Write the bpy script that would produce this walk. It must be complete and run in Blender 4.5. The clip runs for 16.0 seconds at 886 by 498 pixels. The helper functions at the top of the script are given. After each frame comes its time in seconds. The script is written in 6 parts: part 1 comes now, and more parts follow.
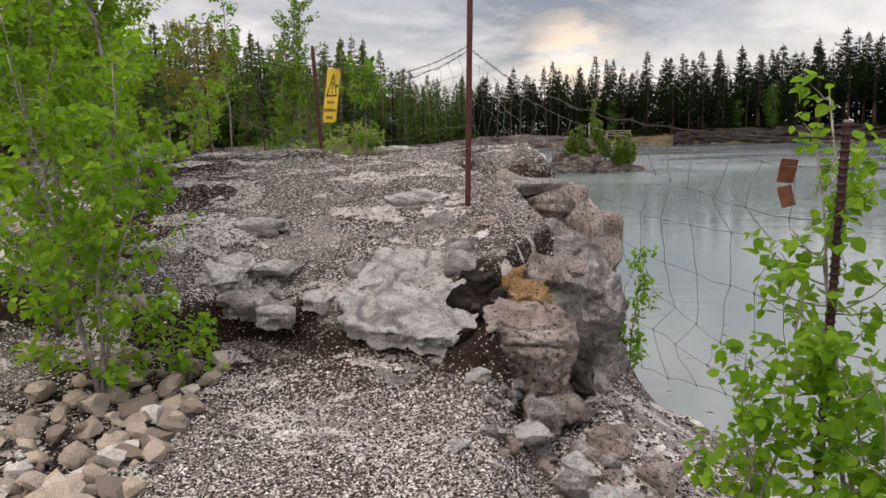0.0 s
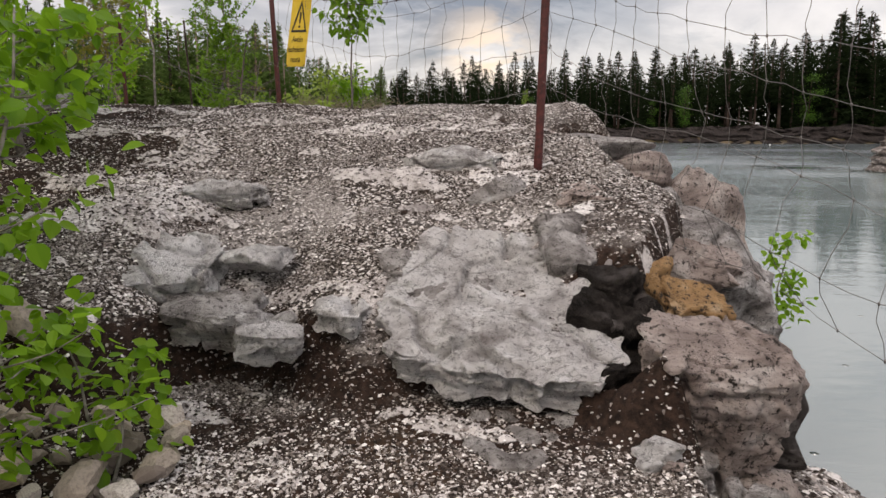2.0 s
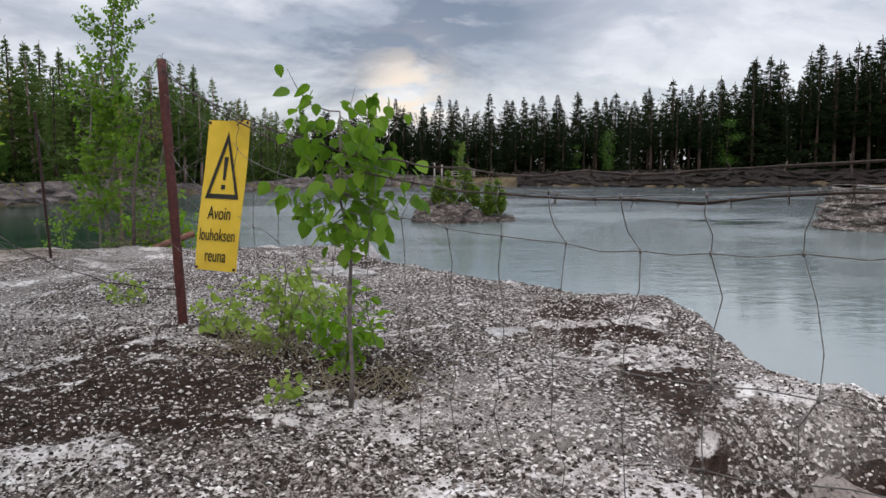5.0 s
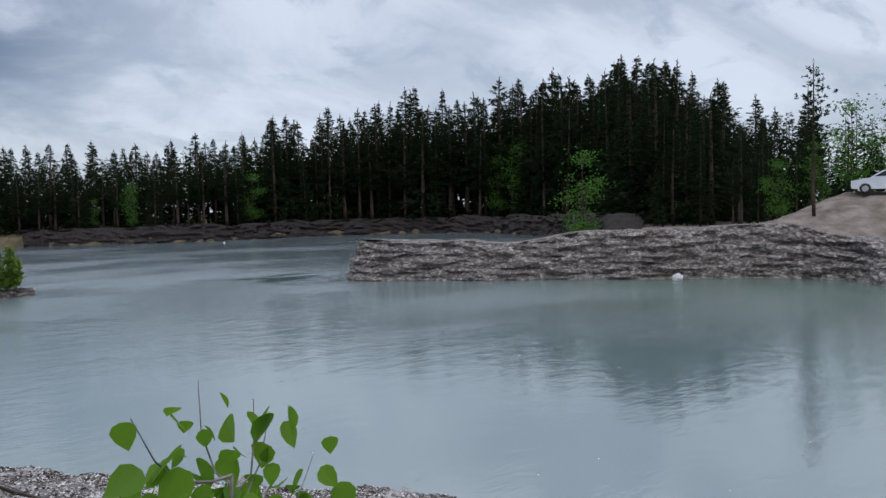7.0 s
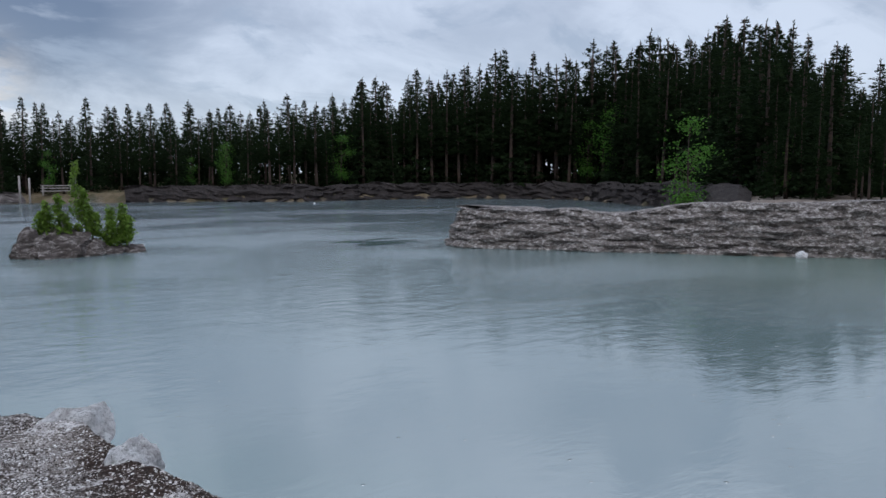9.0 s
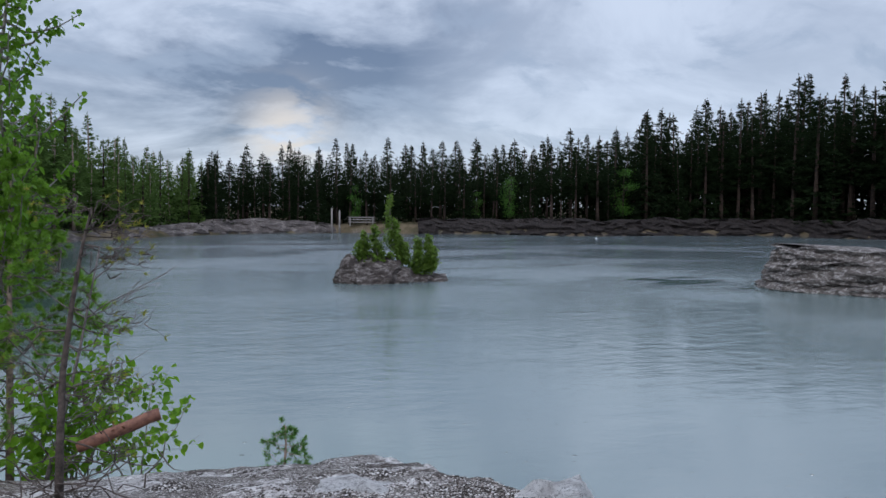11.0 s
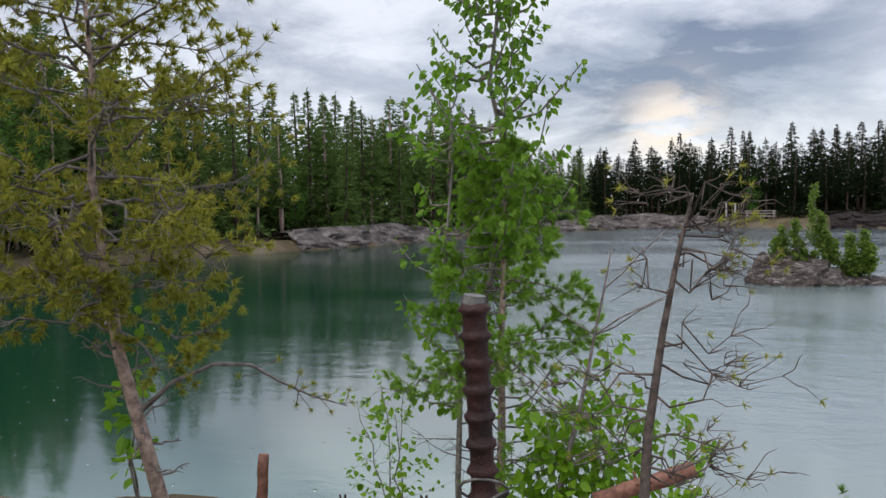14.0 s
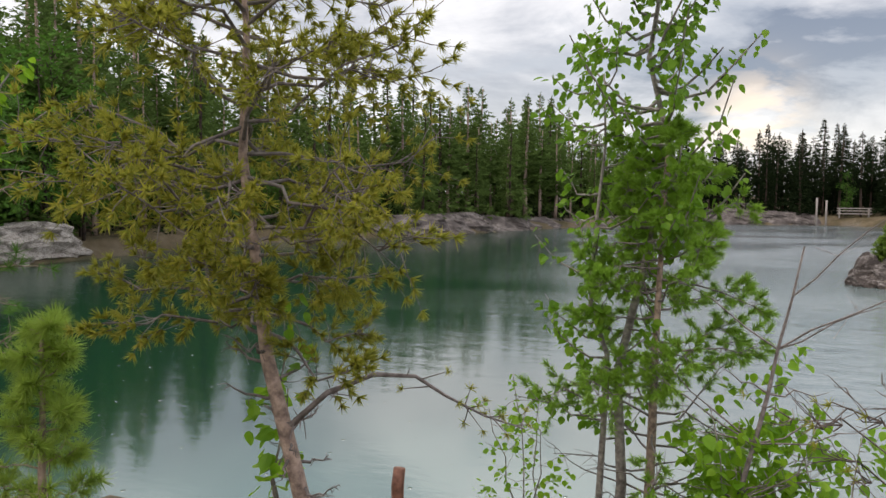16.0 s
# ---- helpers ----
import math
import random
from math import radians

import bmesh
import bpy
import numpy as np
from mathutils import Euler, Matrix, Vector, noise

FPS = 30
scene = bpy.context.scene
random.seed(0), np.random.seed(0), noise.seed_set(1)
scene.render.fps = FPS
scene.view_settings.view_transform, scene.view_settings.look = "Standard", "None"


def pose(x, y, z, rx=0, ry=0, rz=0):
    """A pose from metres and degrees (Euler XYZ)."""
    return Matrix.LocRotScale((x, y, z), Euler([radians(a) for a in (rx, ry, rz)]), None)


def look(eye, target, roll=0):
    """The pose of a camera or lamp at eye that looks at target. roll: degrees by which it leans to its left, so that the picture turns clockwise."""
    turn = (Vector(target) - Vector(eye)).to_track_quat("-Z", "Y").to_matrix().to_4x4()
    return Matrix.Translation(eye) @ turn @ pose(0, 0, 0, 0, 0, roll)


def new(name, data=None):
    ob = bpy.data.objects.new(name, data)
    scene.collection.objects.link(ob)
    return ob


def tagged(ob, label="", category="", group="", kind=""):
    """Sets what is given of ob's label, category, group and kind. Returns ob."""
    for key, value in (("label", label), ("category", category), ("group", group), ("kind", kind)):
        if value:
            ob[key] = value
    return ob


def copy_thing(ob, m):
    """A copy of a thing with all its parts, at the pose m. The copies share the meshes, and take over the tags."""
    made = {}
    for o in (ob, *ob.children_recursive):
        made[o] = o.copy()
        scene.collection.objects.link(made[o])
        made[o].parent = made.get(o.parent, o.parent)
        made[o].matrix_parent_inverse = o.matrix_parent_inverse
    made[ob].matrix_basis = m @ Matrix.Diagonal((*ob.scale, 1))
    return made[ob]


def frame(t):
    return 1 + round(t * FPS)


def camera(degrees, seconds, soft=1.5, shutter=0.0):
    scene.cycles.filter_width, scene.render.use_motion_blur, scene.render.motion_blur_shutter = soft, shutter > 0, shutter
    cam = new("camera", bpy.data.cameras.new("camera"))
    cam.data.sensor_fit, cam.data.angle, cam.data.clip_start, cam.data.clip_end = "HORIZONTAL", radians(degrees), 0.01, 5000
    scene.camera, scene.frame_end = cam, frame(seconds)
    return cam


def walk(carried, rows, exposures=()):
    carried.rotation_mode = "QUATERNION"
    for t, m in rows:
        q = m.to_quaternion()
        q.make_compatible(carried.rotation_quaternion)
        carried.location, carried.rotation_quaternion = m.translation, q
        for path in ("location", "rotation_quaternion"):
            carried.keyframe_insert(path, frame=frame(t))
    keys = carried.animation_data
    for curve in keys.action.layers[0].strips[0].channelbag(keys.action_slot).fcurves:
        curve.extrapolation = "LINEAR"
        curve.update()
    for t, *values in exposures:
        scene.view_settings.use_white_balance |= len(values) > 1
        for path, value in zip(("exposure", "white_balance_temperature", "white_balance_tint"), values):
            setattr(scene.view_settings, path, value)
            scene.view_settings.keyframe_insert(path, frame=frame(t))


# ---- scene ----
cam = camera(61.2, 16.0)
PATH = [
    (0, (0.628, -1.796, 2.789), (0.346, 0.161, 2.484), -1.6),
    (0.5, (0.295, -1.35, 2.695), (0.132, 0.629, 2.456), -2.0),
    (1, (0.043, -0.889, 2.545), (-0.083, 1.093, 2.305), -1.9),
    (1.5, (-0.276, -0.413, 2.482), (-0.368, 1.563, 2.19), -1.5),
    (2, (-0.476, 0.151, 2.42), (-0.525, 2.124, 2.099), 0.0),
    (2.5, (-0.641, 0.799, 2.434), (-0.713, 2.771, 2.107), 1.3),
    (3, (-0.829, 1.496, 2.54), (-0.974, 3.462, 2.201), 0.9),
    (3.2, (-0.875, 1.827, 2.568), (-1.053, 3.791, 2.235), 0.8),
    (5.3, (-1.297, 3.979, 3.5), (-0.955, 5.939, 3.295), -0.6),
    (5.5, (-1.32, 4.097, 3.549), (-0.841, 6.029, 3.354), -0.9),
    (6, (-1.486, 4.527, 3.788), (-0.768, 6.387, 3.63), -0.6),
    (6.5, (-1.69, 4.952, 3.95), (-0.655, 6.66, 3.852), -1.0),
    (7, (-1.888, 5.265, 3.995), (-0.605, 6.796, 3.89), -1.2),
    (7.5, (-1.961, 5.875, 4.108), (-0.541, 7.269, 3.907), -0.1),
    (8, (-2.119, 6.559, 4.06), (-0.669, 7.914, 3.812), 0.2),
    (8.5, (-2.152, 6.758, 4.046), (-0.836, 8.247, 3.822), -0.4),
    (9, (-2.3, 6.981, 4.1), (-1.187, 8.631, 3.902), 0.1),
    (9.5, (-2.6, 7.361, 4.119), (-1.668, 9.121, 3.941), -0.1),
    (10, (-2.833, 7.793, 4.1), (-2.075, 9.638, 3.958), -0.8),
    (10.2, (-2.924, 7.955, 4.085), (-2.234, 9.827, 3.953), -0.5),
    (12.5, (-3.514, 9.719, 3.954), (-3.449, 11.714, 3.832), -0.1),
    (13, (-3.768, 9.831, 3.963), (-3.912, 11.82, 3.813), -0.9),
    (13.5, (-4.007, 10.011, 3.965), (-4.402, 11.965, 3.815), -1.2),
    (14, (-4.205, 10.195, 3.977), (-4.724, 12.123, 3.857), -0.7),
    (14.5, (-4.434, 10.294, 3.973), (-4.978, 12.216, 3.863), -0.9),
    (15, (-4.625, 10.37, 3.96), (-5.19, 12.285, 3.844), -0.6),
    (15.5, (-4.744, 10.499, 3.979), (-5.366, 12.396, 3.858), 0.2),
    (16, (-4.814, 10.56, 3.968), (-5.512, 12.429, 3.82), 0.5),
]
walk(cam, [(t, look(eye, target, roll)) for t, eye, target, roll in PATH],
     [(0.0, 0.14, 7900, 17), (3.2, 0.14, 7900, 17), (5.3, 0.0, 6800, 13), (7.0, -0.2, 6300, 11), (12.5, -0.26, 6000, 11), (13.0, -0.24, 6200, 11), (13.6, 0.0, 6500, 13), (14.5, 0.24, 7200, 13), (16.0, 0.32, 7500, 14)])

# ---------------------------------------------------------------- sky and sun
world = bpy.data.worlds.new("overcast_sky")
scene.world = world
world.use_nodes = True
wt = world.node_tree
wt.nodes.clear()


def wnode(kind, **values):
    n = wt.nodes.new(kind)
    for k, v in values.items():
        n.inputs[k].default_value = v
    return n


def wlink(a, b):
    wt.links.new(a, b)


SUN_ELEV, SUN_AZ = radians(50), radians(205)
sky = wt.nodes.new("ShaderNodeTexSky")
sky.sky_type = "NISHITA"
sky.sun_disc = False
sky.sun_elevation, sky.sun_rotation = SUN_ELEV, SUN_AZ
coord = wt.nodes.new("ShaderNodeTexCoord")
sep = wt.nodes.new("ShaderNodeSeparateXYZ")
wlink(coord.outputs["Generated"], sep.inputs[0])


def wmath(op, a, b=None, c=None):
    n = wt.nodes.new("ShaderNodeMath")
    n.operation = op
    for i, v in enumerate((a, b, c)):
        if v is None:
            continue
        if isinstance(v, (int, float)):
            n.inputs[i].default_value = v
        else:
            wlink(v, n.inputs[i])
    return n.outputs[0]


def wmix(f, a, b):
    n = wt.nodes.new("ShaderNodeMix")
    n.data_type = "RGBA"
    for s, v in ((n.inputs["Factor"], f), (n.inputs[6], a), (n.inputs[7], b)):
        if isinstance(v, (int, float, tuple)):
            s.default_value = v
        else:
            wlink(v, s)
    return n.outputs[2]


# a flat cloud deck: the direction is projected onto a plane overhead
up = wmath("MAXIMUM", sep.outputs["Z"], 0.0)
den = wmath("ADD", up, 0.42)
comb = wt.nodes.new("ShaderNodeCombineXYZ")
wlink(wmath("DIVIDE", sep.outputs["X"], den), comb.inputs[0])
wlink(wmath("DIVIDE", sep.outputs["Y"], den), comb.inputs[1])


def cloud(scale, detail, lo, hi, off, rough=0.55, dist=0.3):
    m = wt.nodes.new("ShaderNodeMapping")
    m.inputs["Location"].default_value = off
    m.inputs["Scale"].default_value = (0.8, 1.0, 1.0)
    wlink(comb.outputs[0], m.inputs["Vector"])
    n = wnode("ShaderNodeTexNoise", Scale=scale, Detail=detail, Roughness=rough, Distortion=dist)
    wlink(m.outputs[0], n.inputs["Vector"])
    r = wt.nodes.new("ShaderNodeMapRange")
    r.interpolation_type = "SMOOTHSTEP"
    r.inputs["From Min"].default_value, r.inputs["From Max"].default_value = lo, hi
    wlink(n.outputs["Fac"], r.inputs["Value"])
    return r.outputs["Result"]


def lobe(x, y, z, tight):
    """Broad brightening round one direction of the sky."""
    d = wt.nodes.new("ShaderNodeVectorMath")
    d.operation = "DOT_PRODUCT"
    wlink(coord.outputs["Generated"], d.inputs[0])
    d.inputs[1].default_value = Vector((x, y, z)).normalized()
    return wmath("POWER", wmath("MAXIMUM", d.outputs["Value"], 0.0), tight)


clear = (0.84, 0.90, 1.0, 1)
bank = wmath("ADD", wmath("MULTIPLY", lobe(0.02, 0.96, 0.235, 45), 0.95), wmath("MULTIPLY", lobe(-0.35, 0.85, 0.42, 14), 0.45))
soft = cloud(2.2, 8, 0.38, 0.64, (1.3, 0.4, 0), 0.58, 0.5)
dark = wmath("MINIMUM", wmath("MULTIPLY", soft, wmath("ADD", bank, 0.42)), 1.0)
deck = wmix(dark, clear, (0.15, 0.195, 0.29, 1))
deck = wmix(wmath("MULTIPLY", cloud(5.0, 9, 0.50, 0.66, (4.1, 2.7, 3), 0.6, 0.6), 0.7), deck, (0.42, 0.49, 0.60, 1))
glow = wmath("MULTIPLY", lobe(0.03, 0.99, 0.092, 800), cloud(7.0, 6, 0.38, 0.54, (0.3, 5.1, 1)))
deck = wmix(wmath("MINIMUM", wmath("MULTIPLY", glow, 1.0), 1.0), deck, (1.0, 0.84, 0.66, 1))
haze = wmath("POWER", wmath("SUBTRACT", 1.0, wmath("MINIMUM", wmath("ABSOLUTE", sep.outputs["Z"]), 1.0)), 9.0)
deck = wmix(wmath("MULTIPLY", haze, 0.35), deck, (0.72, 0.77, 0.85, 1))
skymix = wmix(0.97, sky.outputs["Color"], deck)
zen = wt.nodes.new("ShaderNodeMapRange")
zen.interpolation_type = "SMOOTHSTEP"
for k, v in (("From Min", 0.30), ("From Max", 1.0), ("To Min", 0.86), ("To Max", 2.0)):
    zen.inputs[k].default_value = v
wlink(sep.outputs["Z"], zen.inputs["Value"])
bg = wt.nodes.new("ShaderNodeBackground")
wlink(skymix, bg.inputs["Color"])
wlink(zen.outputs["Result"], bg.inputs["Strength"])
wo = wt.nodes.new("ShaderNodeOutputWorld")
wlink(bg.outputs[0], wo.inputs[0])

sun = new("sun", bpy.data.lights.new("sun", "SUN"))
sun.data.energy, sun.data.angle, sun.data.color = 1.0, radians(35), (1.0, 0.93, 0.84)
sun.matrix_world = look((0, 0, 0), (-math.sin(SUN_AZ), -math.cos(SUN_AZ), -math.tan(SUN_ELEV)))


# ---------------------------------------------------------------- materials
class Mat:
    """A small builder for node materials."""

    def __init__(self, name, rough=0.8, metal=0.0, spec=0.4):
        self.mat = bpy.data.materials.new(name)
        self.mat.use_nodes = True
        self.t = self.mat.node_tree
        self.b = self.t.nodes["Principled BSDF"]
        self.b.inputs["Roughness"].default_value = rough
        self.b.inputs["Metallic"].default_value = metal
        self.b.inputs["Specular IOR Level"].default_value = spec
        self.co = self.t.nodes.new("ShaderNodeTexCoord").outputs["Object"]

    def node(self, kind, **values):
        n = self.t.nodes.new(kind)
        for k, v in values.items():
            n.inputs[k].default_value = v
        return n

    def put(self, s, v):
        if isinstance(v, (int, float, tuple)):
            s.default_value = v
        else:
            self.t.links.new(v, s)

    def world(self):
        self.co = self.t.nodes.new("ShaderNodeNewGeometry").outputs["Position"]
        return self

    def noise(self, scale, detail=5, rough=0.55, dist=0.0, stretch=None):
        n = self.node("ShaderNodeTexNoise", Scale=scale, Detail=detail, Roughness=rough, Distortion=dist)
        src = self.co
        if stretch:
            m = self.t.nodes.new("ShaderNodeMapping")
            m.inputs["Scale"].default_value = stretch
            self.t.links.new(src, m.inputs["Vector"])
            src = m.outputs[0]
        self.t.links.new(src, n.inputs["Vector"])
        return n.outputs["Fac"]

    def voronoi(self, scale, feature="F1", out="Color", stretch=None):
        n = self.node("ShaderNodeTexVoronoi", Scale=scale)
        n.feature = feature
        src = self.co
        if stretch:
            m = self.t.nodes.new("ShaderNodeMapping")
            m.inputs["Scale"].default_value = stretch
            self.t.links.new(src, m.inputs["Vector"])
            src = m.outputs[0]
        self.t.links.new(src, n.inputs["Vector"])
        return n.outputs[out]

    def sep(self, col):
        n = self.t.nodes.new("ShaderNodeSeparateColor")
        self.t.links.new(col, n.inputs[0])
        return n.outputs[0]

    def ramp(self, f, *stops):
        n = self.t.nodes.new("ShaderNodeValToRGB")
        e = n.color_ramp.elements
        while len(e) < len(stops):
            e.new(0.5)
        for el, (p, c) in zip(e, stops):
            el.position, el.color = p, (*c, 1) if len(c) == 3 else c
        self.t.links.new(f, n.inputs[0])
        return n.outputs[0]

    def step(self, f, lo, hi, a=0.0, b=1.0):
        n = self.t.nodes.new("ShaderNodeMapRange")
        n.interpolation_type = "SMOOTHSTEP"
        for k, v in (("From Min", lo), ("From Max", hi), ("To Min", a), ("To Max", b)):
            n.inputs[k].default_value = v
        self.t.links.new(f, n.inputs["Value"])
        return n.outputs[0]

    def math(self, op, a, b=0.0):
        n = self.t.nodes.new("ShaderNodeMath")
        n.operation = op
        self.put(n.inputs[0], a)
        self.put(n.inputs[1], b)
        return n.outputs[0]

    def mix(self, f, a, b, how="MIX"):
        n = self.t.nodes.new("ShaderNodeMix")
        n.data_type = "RGBA"
        n.blend_type = how
        for s, v in ((n.inputs["Factor"], f), (n.inputs[6], a), (n.inputs[7], b)):
            self.put(s, (*v, 1) if isinstance(v, tuple) and len(v) == 3 else v)
        return n.outputs[2]

    def chance(self):
        return self.t.nodes.new("ShaderNodeObjectInfo").outputs["Random"]

    def island(self):
        return self.t.nodes.new("ShaderNodeNewGeometry").outputs["Random Per Island"]

    def attr(self, name):
        n = self.t.nodes.new("ShaderNodeAttribute")
        n.attribute_name = name
        return n.outputs["Fac"]

    def color(self, v):
        self.put(self.b.inputs["Base Color"], (*v, 1) if isinstance(v, tuple) else v)
        return self

    def rough(self, v):
        self.put(self.b.inputs["Roughness"], v)
        return self

    def bump(self, h, strength=0.4, dist=0.02):
        n = self.node("ShaderNodeBump", Strength=strength, Distance=dist)
        self.t.links.new(h, n.inputs["Height"])
        if self.b.inputs["Normal"].is_linked:
            self.t.links.new(self.b.inputs["Normal"].links[0].from_socket, n.inputs["Normal"])
        self.t.links.new(n.outputs[0], self.b.inputs["Normal"])
        return self


def mat_leaf(name, a, b, c, trans=0.35, rough=0.5, spec=0.2):
    m = Mat(name, rough, 0, spec)
    m.color(m.mix(m.noise(0.9, 3), m.ramp(m.island(), (0.0, a), (0.5, b), (1.0, c)), a))
    tr = m.t.nodes.new("ShaderNodeBsdfTranslucent")
    tr.inputs["Color"].default_value = (*[min(1, v * 1.5) for v in b], 1)
    mx = m.t.nodes.new("ShaderNodeMixShader")
    mx.inputs[0].default_value = trans
    out = m.t.nodes["Material Output"]
    m.t.links.new(m.b.outputs[0], mx.inputs[1])
    m.t.links.new(tr.outputs[0], mx.inputs[2])
    m.t.links.new(mx.outputs[0], out.inputs["Surface"])
    return m.mat


LEAF = mat_leaf("birch_leaf", (0.065, 0.16, 0.012), (0.18, 0.34, 0.022), (0.30, 0.46, 0.035), 0.45)
LEAF_YOUNG = mat_leaf("young_leaf", (0.16, 0.24, 0.04), (0.27, 0.38, 0.07), (0.36, 0.46, 0.10), 0.42)
# far conifers: the shade of the tree faces is put into this near-black green
NEEDLE_SHADED = mat_leaf("shaded_far_needles", (0.008, 0.015, 0.006), (0.014, 0.026, 0.009), (0.026, 0.042, 0.014), 0.12, 0.9, 0.05)
LEAF_FAR = mat_leaf("far_leaves", (0.04, 0.11, 0.018), (0.075, 0.17, 0.025), (0.12, 0.23, 0.04), 0.25, 0.8, 0.1)
NEEDLE_OLD = mat_leaf("yellowed_needles", (0.095, 0.13, 0.022), (0.29, 0.29, 0.042), (0.56, 0.45, 0.08), 0.4)
NEEDLE = mat_leaf("green_needles", (0.05, 0.13, 0.02), (0.09, 0.20, 0.03), (0.14, 0.27, 0.045), 0.28)
NEEDLE_FRESH = mat_leaf("fresh_needles", (0.11, 0.21, 0.025), (0.19, 0.34, 0.040), (0.29, 0.44, 0.065), 0.4)
GRASS_DRY = mat_leaf("dry_grass_blade", (0.22, 0.19, 0.13), (0.32, 0.28, 0.19), (0.40, 0.36, 0.27), 0.15)


def mat_ground():
    m = Mat("quarry_ground", 0.85, 0, 0.12).world()
    sparkle = m.sep(m.voronoi(92))
    tiny = m.sep(m.voronoi(210))
    grit = m.ramp(sparkle, (0.0, (0.014, 0.010, 0.009)), (0.44, (0.032, 0.025, 0.021)), (0.60, (0.10, 0.085, 0.075)),
                  (0.74, (0.40, 0.36, 0.335)), (1.0, (0.86, 0.83, 0.81)))
    grit2 = m.ramp(tiny, (0.0, (0.018, 0.013, 0.011)), (0.55, (0.07, 0.056, 0.049)), (1.0, (0.50, 0.46, 0.43)))
    gravel = m.mix(m.step(m.noise(5, 5, 0.65), 0.44, 0.56, 0.08, 0.72), grit, grit2)
    pale = m.mix(0.38, gravel, (0.50, 0.47, 0.45))
    gravel = m.mix(m.step(m.noise(0.9, 5, 0.6, 0.5), 0.46, 0.62, 0.0, 0.8), gravel, pale)
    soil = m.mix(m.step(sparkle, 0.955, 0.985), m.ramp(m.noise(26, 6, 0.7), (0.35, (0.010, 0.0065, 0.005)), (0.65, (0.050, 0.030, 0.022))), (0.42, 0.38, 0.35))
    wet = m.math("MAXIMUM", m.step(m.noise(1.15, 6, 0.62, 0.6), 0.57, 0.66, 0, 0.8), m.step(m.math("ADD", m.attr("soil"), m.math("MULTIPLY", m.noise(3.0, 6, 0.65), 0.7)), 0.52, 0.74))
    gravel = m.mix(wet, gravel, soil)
    gravel = m.mix(m.step(m.noise(0.7, 4), 0.58, 0.78, 0, 0.15), gravel, (0.22, 0.14, 0.08))
    rock = m.ramp(m.noise(3.4, 9, 0.65, 0.5), (0.25, (0.14, 0.12, 0.115)), (0.42, (0.42, 0.39, 0.375)), (0.56, (0.66, 0.63, 0.615)), (0.72, (0.82, 0.81, 0.80)))
    rock = m.mix(m.step(m.noise(34, 6, 0.65), 0.50, 0.62, 0, 0.7), rock, (0.06, 0.05, 0.045))
    # bare bedrock shows in streaks; steep faces take the darker soil colour
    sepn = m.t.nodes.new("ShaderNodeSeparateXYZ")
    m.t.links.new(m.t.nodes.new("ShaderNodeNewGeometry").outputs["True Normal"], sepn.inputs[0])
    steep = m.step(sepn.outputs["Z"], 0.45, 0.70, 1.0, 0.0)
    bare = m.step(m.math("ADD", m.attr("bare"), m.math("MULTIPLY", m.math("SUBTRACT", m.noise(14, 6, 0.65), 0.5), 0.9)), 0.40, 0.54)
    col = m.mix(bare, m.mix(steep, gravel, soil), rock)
    # sandy shelf, dry grass and forest floor further off
    far = m.attr("forest")
    floor = m.ramp(m.noise(0.35, 7, 0.6), (0.3, (0.035, 0.04, 0.018)), (0.5, (0.11, 0.085, 0.05)), (0.7, (0.20, 0.16, 0.11)))
    col = m.mix(far, col, floor)
    sand = m.attr("sand")
    sandy = m.ramp(m.noise(0.8, 8, 0.65), (0.3, (0.12, 0.095, 0.075)), (0.5, (0.24, 0.195, 0.165)), (0.62, (0.32, 0.275, 0.24)), (0.75, (0.20, 0.12, 0.065)))
    col = m.mix(sand, col, sandy)
    m.color(col)
    m.rough(m.step(m.noise(2.0, 3), 0.3, 0.7, 0.7, 0.95))
    m.bump(m.noise(6, 8, 0.65), 0.5, 0.08)
    m.bump(sparkle, 1.0, 0.012)
    m.bump(tiny, 0.6, 0.006)
    return m.mat


GROUND = mat_ground()


def mat_rock(name, dark, mid, light, scale=3.0, strata=1.0, speck=(0.06, 0.05, 0.045), lichen=None, grime=0.6):
    m = Mat(name, 0.85, 0, 0.15).world()
    body = m.ramp(m.noise(scale, 9, 0.65, 0.6, (1, 1, strata)), (0.28, dark), (0.5, mid), (0.68, light))
    body = m.mix(m.step(m.noise(scale * 9, 6, 0.72), 0.53, 0.62, 0, min(1.0, grime * 1.7)), body, speck)
    seam = m.noise(scale * 1.1, 7, 0.6, 1.2, (1, 1, strata * 1.6))
    body = m.mix(m.step(m.math("ABSOLUTE", m.math("SUBTRACT", seam, 0.5)), 0.0, 0.014, 0.5, 0.0), body, (0.05, 0.042, 0.038))
    pit = m.voronoi(scale * 16, "F1", "Distance")
    body = m.mix(m.step(pit, 0.06, 0.16, grime * 1.6, 0.0), body, speck)
    if scale >= 4:
        joint = m.voronoi(scale * 2.3, "DISTANCE_TO_EDGE", "Distance", (1, 1.3, strata))
        split = m.math("MULTIPLY", m.step(joint, 0.0, 0.05, 0.28, 0.0), m.step(m.noise(scale * 2.2, 5, 0.65), 0.48, 0.60))
        body = m.mix(split, body, (0.05, 0.042, 0.038))
        m.bump(m.math("SUBTRACT", 1.0, split), 0.8, 0.04)
    if lichen:
        body = m.mix(m.step(m.noise(scale * 0.8, 5, 0.6, 0.5), 0.52, 0.62, 0, 0.8), body, lichen)
    m.color(body)
    m.bump(m.noise(scale * 3, 10, 0.74, 0.3, (1, 1, strata)), 1.0, 0.065)
    m.bump(seam, 0.5, 0.05)
    m.bump(m.noise(scale * 22, 5, 0.7), 1.0, 0.030)
    return m.mat


